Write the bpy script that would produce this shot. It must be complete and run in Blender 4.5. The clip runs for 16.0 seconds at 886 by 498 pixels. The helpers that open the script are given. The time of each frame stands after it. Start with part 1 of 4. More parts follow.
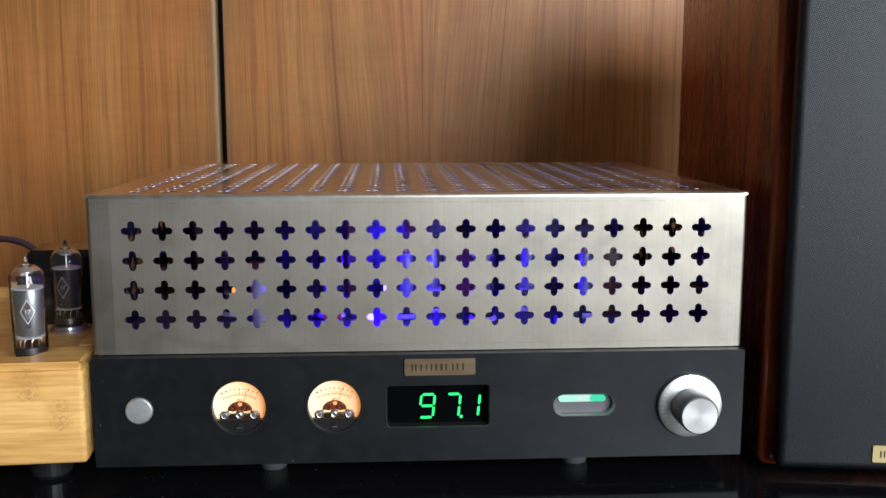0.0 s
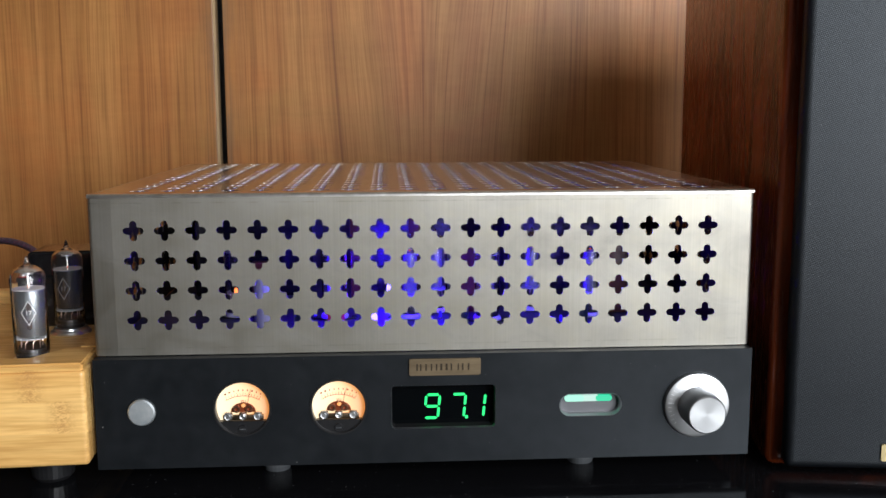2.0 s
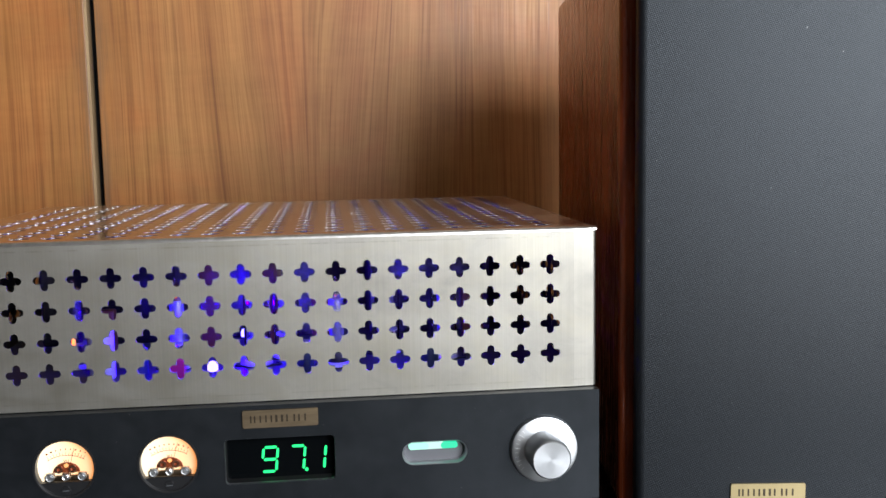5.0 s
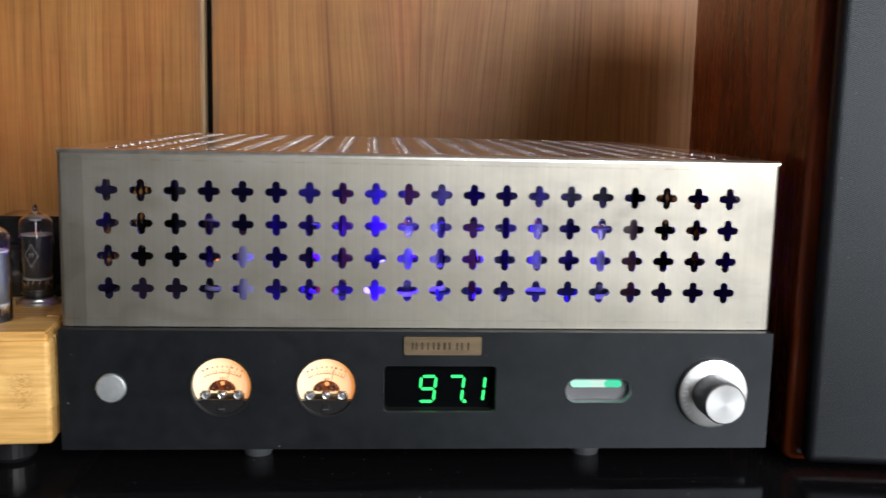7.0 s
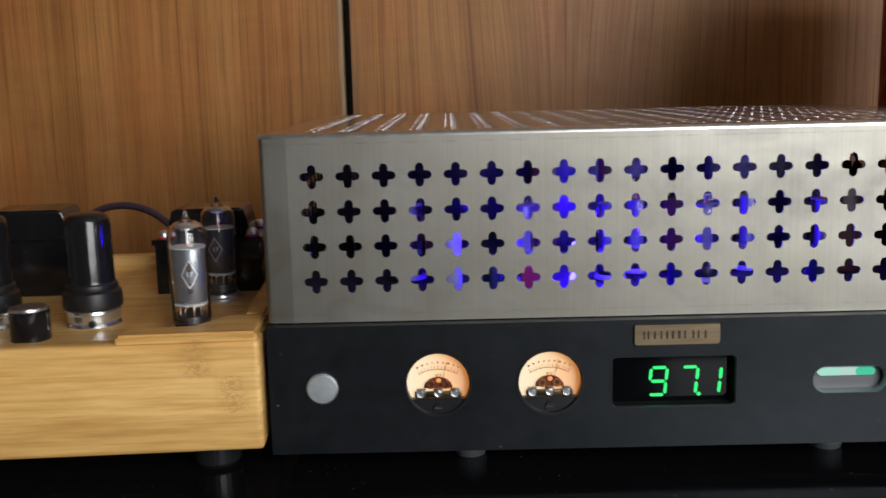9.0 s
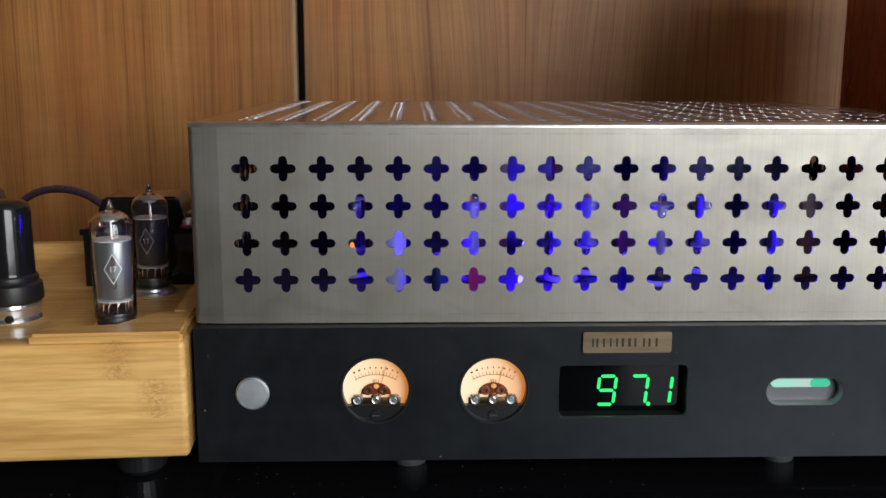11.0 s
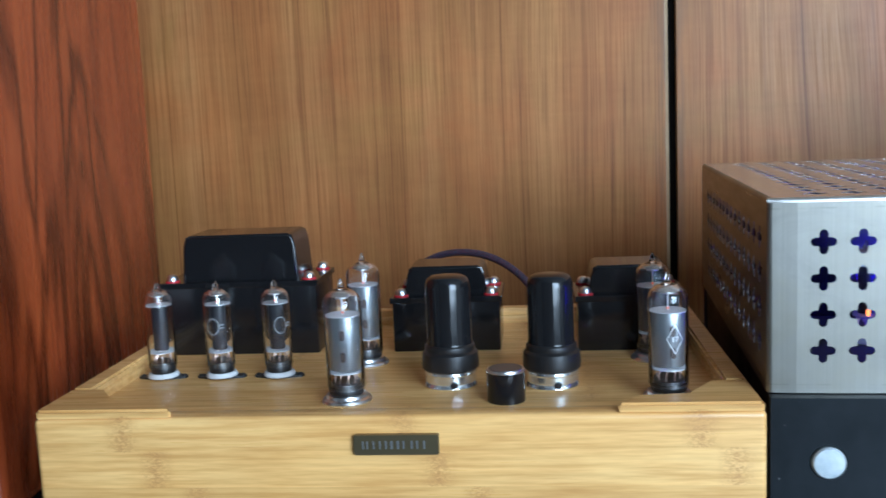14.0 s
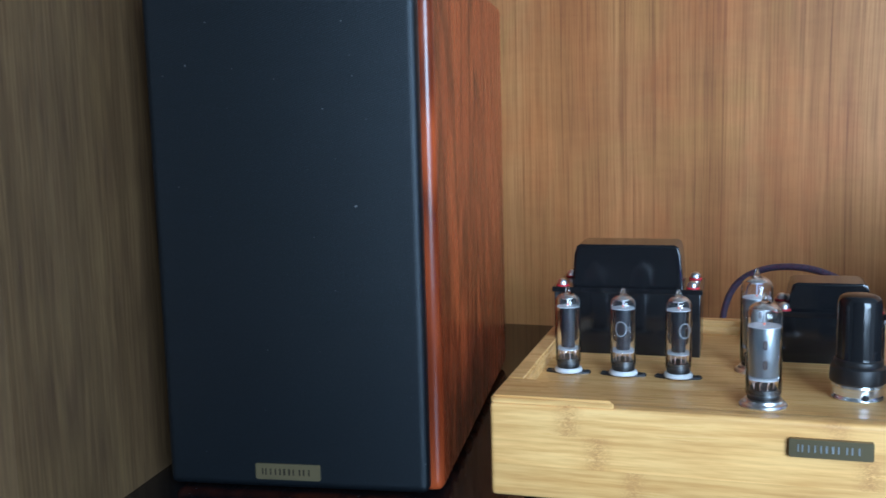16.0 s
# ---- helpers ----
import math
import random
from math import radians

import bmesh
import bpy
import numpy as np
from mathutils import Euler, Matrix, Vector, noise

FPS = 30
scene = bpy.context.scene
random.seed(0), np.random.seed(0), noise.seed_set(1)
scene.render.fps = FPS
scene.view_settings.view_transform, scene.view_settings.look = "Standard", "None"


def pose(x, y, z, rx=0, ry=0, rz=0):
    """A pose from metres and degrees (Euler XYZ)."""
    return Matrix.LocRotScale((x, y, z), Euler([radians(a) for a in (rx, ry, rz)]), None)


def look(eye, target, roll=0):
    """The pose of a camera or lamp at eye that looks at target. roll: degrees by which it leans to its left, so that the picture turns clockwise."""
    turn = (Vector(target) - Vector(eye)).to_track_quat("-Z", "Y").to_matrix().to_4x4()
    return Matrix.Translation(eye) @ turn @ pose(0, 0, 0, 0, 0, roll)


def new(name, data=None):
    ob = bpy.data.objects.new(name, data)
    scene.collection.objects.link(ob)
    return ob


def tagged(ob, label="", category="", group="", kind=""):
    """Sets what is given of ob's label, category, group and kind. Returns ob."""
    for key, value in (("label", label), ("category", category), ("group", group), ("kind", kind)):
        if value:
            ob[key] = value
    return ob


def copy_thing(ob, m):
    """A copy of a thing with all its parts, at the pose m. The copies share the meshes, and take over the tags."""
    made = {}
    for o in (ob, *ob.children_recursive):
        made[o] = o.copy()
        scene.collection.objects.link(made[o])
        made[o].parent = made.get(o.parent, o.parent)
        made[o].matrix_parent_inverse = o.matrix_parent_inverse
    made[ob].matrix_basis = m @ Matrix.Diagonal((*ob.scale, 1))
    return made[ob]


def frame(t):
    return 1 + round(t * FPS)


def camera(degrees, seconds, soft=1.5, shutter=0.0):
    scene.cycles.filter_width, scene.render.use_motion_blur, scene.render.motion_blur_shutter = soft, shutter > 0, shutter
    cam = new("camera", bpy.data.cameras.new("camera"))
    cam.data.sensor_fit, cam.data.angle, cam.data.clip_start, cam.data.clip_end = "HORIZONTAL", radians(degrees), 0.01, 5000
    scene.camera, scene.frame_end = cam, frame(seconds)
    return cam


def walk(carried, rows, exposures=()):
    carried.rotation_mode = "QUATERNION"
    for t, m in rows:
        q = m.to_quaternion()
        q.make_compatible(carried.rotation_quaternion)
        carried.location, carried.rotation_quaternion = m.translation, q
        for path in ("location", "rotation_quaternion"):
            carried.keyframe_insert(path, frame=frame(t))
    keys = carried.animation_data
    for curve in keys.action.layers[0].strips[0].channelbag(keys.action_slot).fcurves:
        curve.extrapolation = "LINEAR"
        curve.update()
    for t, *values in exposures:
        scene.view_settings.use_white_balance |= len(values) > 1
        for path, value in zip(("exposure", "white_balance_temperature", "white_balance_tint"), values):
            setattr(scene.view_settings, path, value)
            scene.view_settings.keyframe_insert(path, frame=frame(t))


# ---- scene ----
cam = camera(49.2, 16.0, shutter=0.3)
PATH = [
    (0, (0.192, -0.616, 0.249), (0.306, 1.359, -0.049), -0.0),
    (0.5, (0.19, -0.611, 0.247), (0.305, 1.363, -0.054), -0.1),
    (1, (0.187, -0.612, 0.242), (0.309, 1.364, -0.041), -0.1),
    (1.5, (0.189, -0.611, 0.247), (0.305, 1.364, -0.05), -0.0),
    (2, (0.188, -0.611, 0.246), (0.306, 1.364, -0.047), -0.2),
    (2.5, (0.187, -0.611, 0.243), (0.31, 1.365, -0.043), -0.2),
    (3, (0.187, -0.61, 0.245), (0.307, 1.365, -0.048), -0.3),
    (3.5, (0.193, -0.607, 0.248), (0.303, 1.367, -0.056), -0.6),
    (4, (0.242, -0.605, 0.253), (0.41, 1.373, 0.011), -1.2),
    (4.2, (0.261, -0.601, 0.253), (0.471, 1.375, 0.025), -1.6),
    (6.3, (0.25, -0.59, 0.227), (0.484, 1.381, -0.021), 0.0),
    (6.5, (0.225, -0.58, 0.217), (0.454, 1.392, -0.027), 0.6),
    (7, (0.182, -0.565, 0.22), (0.33, 1.409, -0.071), 1.3),
    (7.5, (0.142, -0.552, 0.235), (0.21, 1.423, -0.067), 0.7),
    (8, (0.1, -0.55, 0.231), (0.073, 1.424, -0.086), -0.2),
    (8.5, (0.07, -0.55, 0.223), (0.005, 1.43, -0.055), -1.4),
    (9, (0.102, -0.515, 0.216), (0.089, 1.457, -0.12), -1.4),
    (9.5, (0.113, -0.499, 0.212), (0.145, 1.469, -0.145), 0.6),
    (9.7, (0.117, -0.493, 0.217), (0.159, 1.471, -0.16), 0.8),
    (11.8, (0.103, -0.485, 0.22), (0.17, 1.481, -0.142), -0.1),
    (12, (0.08, -0.487, 0.224), (0.118, 1.48, -0.138), -0.5),
    (12.5, (0.019, -0.489, 0.222), (-0.059, 1.476, -0.143), -1.3),
    (13, (-0.031, -0.496, 0.227), (-0.194, 1.468, -0.114), -1.4),
    (13.5, (-0.067, -0.504, 0.226), (-0.315, 1.452, -0.105), -2.2),
    (14, (-0.086, -0.515, 0.241), (-0.409, 1.44, -0.03), -2.5),
    (14.5, (-0.126, -0.534, 0.242), (-0.554, 1.403, -0.016), -2.1),
    (15, (-0.167, -0.56, 0.26), (-0.648, 1.365, 0.014), -2.3),
    (15.5, (-0.201, -0.593, 0.265), (-0.796, 1.3, 0.016), -1.5),
    (16, (-0.215, -0.611, 0.262), (-0.914, 1.245, 0.003), -1.5),
]
EXPOSURE = [(0, -0.2, 6080, 9), (3.5, -0.2, 6080, 9), (4.2, 0.02, 5950, 9), (6.3, 0.08, 6180, 10), (7, -0.2, 6250, 10), (8, -0.65, 6200, 9), (9, -0.7, 6200, 9), (12, -0.66, 6100, 9), (13, -0.66, 6000, 8), (13.5, -0.26, 5300, 3), (14.5, 0.14, 4450, -1), (15.5, 0.15, 4420, -1), (16, 0.27, 4400, -1)]
walk(cam, [(t, look(eye, target, roll)) for t, eye, target, roll in PATH], EXPOSURE)

# ---- light ----
world = bpy.data.worlds.new("sky")
scene.world = world
world.use_nodes = True
wn = world.node_tree.nodes
sky = wn.new("ShaderNodeTexSky")
sky.sky_type, sky.sun_disc = "NISHITA", False
sky.sun_elevation, sky.sun_rotation = radians(40), radians(150)
world.node_tree.links.new(sky.outputs[0], wn["Background"].inputs[0])
wn["Background"].inputs[1].default_value = 0.12


def window_lamp(x, y, z, w, h, turn, power, colour):
    """Daylight in a window's opening."""
    data = bpy.data.lights.new("window_light", "AREA")
    data.shape, data.size, data.size_y, data.energy, data.color = "RECTANGLE", w, h, power, colour
    ob = new("window_light", data)
    ob.matrix_world = pose(x, y, z, 90, 0, turn)
    return ob


def glow_lamp(x, y, z, power, colour, r=0.003):
    data = bpy.data.lights.new("led_light", "POINT")
    data.energy, data.color, data.shadow_soft_size = power, colour, r
    new("led_light", data).location = (x, y, z)


WIN_X, WIN_Z, WIN_W, WIN_H, ROOM_Y = 1.82, 0.86, 2.10, 1.72, -2.4
window_lamp(WIN_X, ROOM_Y + 0.02, WIN_Z, WIN_W, WIN_H, 0, 165.0, (1.0, 0.985, 0.96))


# ---- materials ----
def mat(name, base, rough=0.5, metal=0.0):
    m = bpy.data.materials.new(name)
    m.use_nodes = True
    b = m.node_tree.nodes["Principled BSDF"]
    b.inputs["Base Color"].default_value = (*base, 1)
    b.inputs["Roughness"].default_value = rough
    b.inputs["Metallic"].default_value = metal
    return m


def node(m, kind, **values):
    n = m.node_tree.nodes.new(kind)
    for k, v in values.items():
        n.inputs[k.replace("_", " ")].default_value = v
    return n


def link(m, a, b):
    m.node_tree.links.new(a, b)


def coords(m, scale, rot=(0, 0, 0)):
    tc = m.node_tree.nodes.new("ShaderNodeTexCoord")
    mp = node(m, "ShaderNodeMapping", Scale=scale, Rotation=rot)
    link(m, tc.outputs["Object"], mp.inputs["Vector"])
    return mp.outputs[0]


def noise_tex(m, scale, detail=4.0, rough=0.55, size=1.0, distort=0.0):
    n = node(m, "ShaderNodeTexNoise", Scale=size, Detail=detail, Roughness=rough, Distortion=distort)
    link(m, coords(m, scale), n.inputs["Vector"])
    return n.outputs["Fac"]


def ramp(m, fac, stops):
    r = m.node_tree.nodes.new("ShaderNodeValToRGB")
    e = r.color_ramp.elements
    e[0].position, e[0].color = stops[0][0], (*stops[0][1], 1)
    e[1].position, e[1].color = stops[-1][0], (*stops[-1][1], 1)
    for p, c in stops[1:-1]:
        e.new(p).color = (*c, 1)
    link(m, fac, r.inputs[0])
    return r.outputs[0]


def mix(m, a, b, fac, mode="MIX"):
    n = m.node_tree.nodes.new("ShaderNodeMix")
    n.data_type, n.blend_type = "RGBA", mode
    if isinstance(fac, float):
        n.inputs[0].default_value = fac
    else:
        link(m, fac, n.inputs[0])
    for s, i in ((a, 6), (b, 7)):
        if isinstance(s, tuple):
            n.inputs[i].default_value = (*s, 1)
        else:
            link(m, s, n.inputs[i])
    return n.outputs[2]


def bsdf(m):
    return m.node_tree.nodes["Principled BSDF"]


def bump(m, height, strength, distance=0.001):
    b = node(m, "ShaderNodeBump", Strength=strength, Distance=distance)
    link(m, height, b.inputs["Height"])
    link(m, b.outputs[0], bsdf(m).inputs["Normal"])


def wood(name, grain, light, mid, dark, rough, along, broad=6.0, fine=320.0, figure=None, depth=0.85, blotch=0.25, fleck=16.0):
    """Wood with its grain along one axis: broad bands, fine pores and an uneven stain."""
    m = mat(name, mid, rough)
    lo = 1.2

    def s(across, length):
        return tuple(length if i == along else across for i in range(3))
    big = noise_tex(m, s(broad * 6, lo), 3.5, 0.55, 1.0, 1.2)
    col = ramp(m, big, [(0.22, dark), (0.5, mid), (0.80, light)])
    pores = noise_tex(m, s(fine, fleck), 3.0, 0.6)
    col = mix(m, col, ramp(m, pores, [(0.36, grain), (0.60, (1, 1, 1))]), 0.7, "MULTIPLY")
    mid_n = noise_tex(m, s(85.0, 4.5), 5.0, 0.65, 1.0, 0.8)
    col = mix(m, col, ramp(m, mid_n, [(0.30, (0.74, 0.70, 0.67)), (0.68, (1.06, 1.04, 1.0))]), 0.38, "MULTIPLY")
    mottle = noise_tex(m, s(16.0, 11.0), 4.0, 0.6, 1.0, 0.5)
    col = mix(m, col, ramp(m, mottle, [(0.28, (0.76, 0.72, 0.70)), (0.70, (1.10, 1.10, 1.08))]), blotch, "MULTIPLY")
    if figure:
        f = noise_tex(m, s(figure, 1.6), 2.0, 0.5, 1.0, 2.5)
        col = mix(m, col, ramp(m, f, [(0.40, (1, 1, 1)), (0.475, (0.30, 0.25, 0.25)), (0.50, (0.16, 0.12, 0.12)), (0.57, (1, 1, 1))]), depth, "MULTIPLY")
    link(m, col, bsdf(m).inputs["Base Color"])
    link(m, ramp(m, pores, [(0.3, (rough + 0.15,) * 3), (0.7, (rough - 0.05,) * 3)]), bsdf(m).inputs["Roughness"])
    bump(m, pores, 0.12, 0.0004)
    return m


SIDE_WOOD = wood("brown_veneer", (0.6, 0.5, 0.45), (0.140, 0.092, 0.038), (0.110, 0.070, 0.028), (0.074, 0.045, 0.018), 0.5, 2, 3.0, 420.0, 24.0, 0.25, 0.7)
ROSEWOOD = wood("rosewood", (0.62, 0.50, 0.44), (0.50, 0.122, 0.028), (0.39, 0.082, 0.020), (0.15, 0.028, 0.010), 0.19, 2, 2.0, 260.0, 6.5, 0.80, 0.6)
bsdf(ROSEWOOD).inputs["Specular IOR Level"].default_value = 0.42
BAMBOO = wood("bamboo", (0.70, 0.57, 0.40), (0.90, 0.62, 0.255), (0.86, 0.555, 0.205), (0.76, 0.445, 0.14), 0.30, 0, 3.0, 260.0)
EDGE_WOOD = wood("pale_edge", (0.7, 0.6, 0.5), (0.5, 0.36, 0.2), (0.4, 0.28, 0.15), (0.3, 0.2, 0.1), 0.6, 2)


def maths(m, op, a, b=None):
    n = m.node_tree.nodes.new("ShaderNodeMath")
    n.operation = op
    for k, v in enumerate((a, b)):
        if isinstance(v, (int, float)):
            n.inputs[k].default_value = v
        elif v is not None:
            link(m, v, n.inputs[k])
    return n.outputs[0]


def teak_veneer():
    """Quarter-sawn teak: long fine streaks that fan out round a faint cathedral, ray flecks across the grain and a grimy board edge."""
    m = mat("teak_veneer", (0.36, 0.155, 0.045), 0.42)
    tc = m.node_tree.nodes.new("ShaderNodeTexCoord")
    sep = m.node_tree.nodes.new("ShaderNodeSeparateXYZ")
    link(m, tc.outputs["Object"], sep.inputs[0])
    x, y, z = sep.outputs
    dx = maths(m, "SUBTRACT", x, 0.235)
    bell = maths(m, "EXPONENT", maths(m, "MULTIPLY", maths(m, "MULTIPLY", dx, dx), -95.0))
    fan = maths(m, "MULTIPLY", maths(m, "MULTIPLY", dx, bell), maths(m, "MULTIPLY", maths(m, "SUBTRACT", z, 0.12), 1.7))
    sway = node(m, "ShaderNodeTexNoise", Scale=1.0, Detail=1.0)
    link(m, coords(m, (5.0, 5.0, 2.2)), sway.inputs["Vector"])
    u = maths(m, "ADD", maths(m, "SUBTRACT", x, fan), maths(m, "MULTIPLY", maths(m, "SUBTRACT", sway.outputs["Fac"], 0.5), 0.012))

    def streak(across, length, detail, rough):
        v = m.node_tree.nodes.new("ShaderNodeCombineXYZ")
        link(m, maths(m, "MULTIPLY", u, across), v.inputs[0])
        link(m, maths(m, "MULTIPLY", z, length), v.inputs[2])
        n = node(m, "ShaderNodeTexNoise", Scale=1.0, Detail=detail, Roughness=rough)
        link(m, v.outputs[0], n.inputs["Vector"])
        return n.outputs["Fac"]
    col = ramp(m, streak(17.0, 0.5, 3.0, 0.55), [(0.26, (0.300, 0.122, 0.033)), (0.5, (0.395, 0.172, 0.050)), (0.76, (0.480, 0.228, 0.074))])
    col = mix(m, col, ramp(m, streak(75.0, 0.8, 3.0, 0.6), [(0.30, (0.70, 0.64, 0.58)), (0.48, (1.0, 1.0, 1.0)), (0.72, (1.10, 1.11, 1.12))]), 0.55, "MULTIPLY")
    col = mix(m, col, ramp(m, streak(210.0, 1.3, 2.0, 0.55), [(0.32, (0.60, 0.52, 0.46)), (0.46, (1.0, 1.0, 1.0))]), 0.68, "MULTIPLY")
    pores = streak(520.0, 9.0, 2.0, 0.6)
    col = mix(m, col, ramp(m, pores, [(0.34, (0.62, 0.54, 0.47)), (0.55, (1.0, 1.0, 1.0))]), 0.62, "MULTIPLY")
    rays = noise_tex(m, (24.0, 24.0, 150.0), 3.0, 0.6, 1.0, 0.6)
    col = mix(m, col, ramp(m, rays, [(0.32, (0.88, 0.86, 0.84)), (0.66, (1.07, 1.07, 1.06))]), 0.32, "MULTIPLY")
    cloud = noise_tex(m, (7.0, 7.0, 9.0), 3.0, 0.55)
    col = mix(m, col, ramp(m, cloud, [(0.30, (0.82, 0.78, 0.76)), (0.68, (1.10, 1.10, 1.08))]), 0.7, "MULTIPLY")
    stain = noise_tex(m, (9.0, 9.0, 6.0), 4.0, 0.6, 1.0, 0.8)
    col = mix(m, col, ramp(m, stain, [(0.32, (0.93, 1.03, 0.96)), (0.50, (1.0, 1.0, 1.0)), (0.68, (1.05, 0.90, 0.84))]), 0.9, "MULTIPLY")
    edge = maths(m, "EXPONENT", maths(m, "MULTIPLY", maths(m, "ABSOLUTE", maths(m, "ADD", x, 0.007)), -105.0))
    grime = maths(m, "MULTIPLY", edge, ramp(m, noise_tex(m, (160.0, 160.0, 14.0), 4.0, 0.65), [(0.38, (0, 0, 0)), (0.60, (1, 1, 1))]))
    col = mix(m, col, (0.13, 0.095, 0.060), maths(m, "MULTIPLY", grime, 1.1))
    b = bsdf(m)
    link(m, col, b.inputs["Base Color"])
    link(m, ramp(m, pores, [(0.3, (0.52,) * 3), (0.7, (0.36,) * 3)]), b.inputs["Roughness"])
    b.inputs["Specular IOR Level"].default_value = 0.42
    bump(m, pores, 0.12, 0.0004)
    return m


WALL_WOOD = teak_veneer()


def bamboo_nodes(m):
    """Glued strips, each of its own tone, with a row of darker growth nodes."""
    tc = m.node_tree.nodes.new("ShaderNodeTexCoord")
    sep = m.node_tree.nodes.new("ShaderNodeSeparateXYZ")
    link(m, tc.outputs["Object"], sep.inputs[0])
    strip = maths(m, "FLOOR", maths(m, "ADD", maths(m, "MULTIPLY", sep.outputs[2], 48.0), maths(m, "MULTIPLY", sep.outputs[1], 9.0)))
    wn_ = m.node_tree.nodes.new("ShaderNodeTexWhiteNoise")
    wn_.noise_dimensions = "1D"
    link(m, strip, wn_.inputs["W"])
    along = maths(m, "FRACT", maths(m, "ADD", maths(m, "MULTIPLY", sep.outputs[0], 6.3), maths(m, "MULTIPLY", wn_.outputs["Value"], 9.7)))
    pulse = ramp(m, along, [(0.43, (0, 0, 0)), (0.50, (1, 1, 1)), (0.57, (0, 0, 0))])
    wisp = noise_tex(m, (330.0, 330.0, 520.0), 3.0, 0.6, 1.0, 1.6)
    spot = maths(m, "MULTIPLY", pulse, ramp(m, wisp, [(0.40, (0.12, 0.12, 0.12)), (0.60, (0.85, 0.85, 0.85))]))
    b = bsdf(m)
    old = b.inputs["Base Color"].links[0].from_socket
    col = mix(m, old, ramp(m, wn_.outputs["Value"], [(0.0, (0.84, 0.80, 0.74)), (1.0, (1.06, 1.06, 1.05))]), 0.85, "MULTIPLY")
    link(m, mix(m, col, (0.46, 0.23, 0.07), spot), b.inputs["Base Color"])


bamboo_nodes(BAMBOO)

STEEL = mat("brushed_steel", (0.60, 0.585, 0.545), 0.36, 1.0)
brush = noise_tex(STEEL, (900.0, 900.0, 9.0), 3.0, 0.6)
smudge = noise_tex(STEEL, (9.0, 9.0, 14.0), 4.0, 0.6)
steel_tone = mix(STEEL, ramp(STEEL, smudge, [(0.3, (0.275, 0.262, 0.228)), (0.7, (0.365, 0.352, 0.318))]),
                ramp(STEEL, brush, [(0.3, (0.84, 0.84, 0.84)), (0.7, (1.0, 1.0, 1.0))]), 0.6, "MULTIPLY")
sheet = STEEL.node_tree.nodes.new("ShaderNodeSeparateXYZ")
tcs = STEEL.node_tree.nodes.new("ShaderNodeTexCoord")
link(STEEL, tcs.outputs["Object"], sheet.inputs[0])
height = node(STEEL, "ShaderNodeMapRange", From_Min=0.087, From_Max=0.1915)
link(STEEL, sheet.outputs[2], height.inputs[0])
lines = ramp(STEEL, height.outputs[0], [(0.0, (1, 1, 1)), (0.040, (1, 1, 1)), (0.044, (0.80, 0.79, 0.78)), (0.048, (1, 1, 1)), (0.940, (1, 1, 1)), (0.945, (0.76, 0.75, 0.74)), (0.950, (1, 1, 1)), (1.0, (1, 1, 1))])
worn = ramp(STEEL, noise_tex(STEEL, (110.0, 110.0, 5.0), 3.0), [(0.42, (0, 0, 0)), (0.58, (1, 1, 1))])
steel_tone = mix(STEEL, steel_tone, lines, worn, "MULTIPLY")
handled = noise_tex(STEEL, (22.0, 22.0, 30.0), 6.0, 0.7, 1.0, 0.8)
link(STEEL, mix(STEEL, steel_tone, ramp(STEEL, handled, [(0.30, (0.88, 0.88, 0.91)), (0.48, (1.0, 1.0, 1.0)), (0.70, (1.05, 1.03, 0.95))]), 0.7, "MULTIPLY"), bsdf(STEEL).inputs["Base Color"])
link(STEEL, ramp(STEEL, handled, [(0.3, (0.57,) * 3), (0.7, (0.43,) * 3)]), bsdf(STEEL).inputs["Roughness"])
bump(STEEL, brush, 0.05, 0.0002)

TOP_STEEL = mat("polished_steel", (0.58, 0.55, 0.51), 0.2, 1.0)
link(TOP_STEEL, ramp(TOP_STEEL, noise_tex(TOP_STEEL, (12.0, 30.0, 12.0), 4.0), [(0.3, (0.16,) * 3), (0.7, (0.27,) * 3)]), bsdf(TOP_STEEL).inputs["Roughness"])

# Cover sides: steel toned darker and browner for the wood they mirror.
SIDE_STEEL = mat("dimmed_side_steel", (0.27, 0.245, 0.215), 0.3, 1.0)
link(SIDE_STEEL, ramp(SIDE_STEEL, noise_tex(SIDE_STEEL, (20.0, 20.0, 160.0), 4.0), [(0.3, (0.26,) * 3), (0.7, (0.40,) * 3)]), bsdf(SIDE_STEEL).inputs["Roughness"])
# Paler steel for the front fold; the highlight along it is in the colour.
BEND_STEEL = mat("highlit_fold", (0.78, 0.76, 0.72), 0.30, 1.0)
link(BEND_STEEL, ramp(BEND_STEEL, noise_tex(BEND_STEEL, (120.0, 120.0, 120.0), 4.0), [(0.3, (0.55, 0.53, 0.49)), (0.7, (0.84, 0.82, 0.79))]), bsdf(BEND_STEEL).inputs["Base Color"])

PANEL = mat("black_anodised", (0.007, 0.008, 0.010), 0.46)
bsdf(PANEL).inputs["Specular IOR Level"].default_value = 0.31
bsdf(PANEL).inputs["Specular Tint"].default_value = (0.84, 0.92, 1.0, 1)
pn = noise_tex(PANEL, (25.0, 25.0, 25.0), 6.0, 0.65)
link(PANEL, ramp(PANEL, pn, [(0.35, (0.33,) * 3), (0.7, (0.45,) * 3)]), bsdf(PANEL).inputs["Roughness"])
panel_tone = ramp(PANEL, noise_tex(PANEL, (90.0, 90.0, 90.0), 4.0), [(0.3, (0.005, 0.006, 0.007)), (0.75, (0.010, 0.011, 0.013))])
specks = noise_tex(PANEL, (300.0, 300.0, 300.0), 1.0, 0.4)
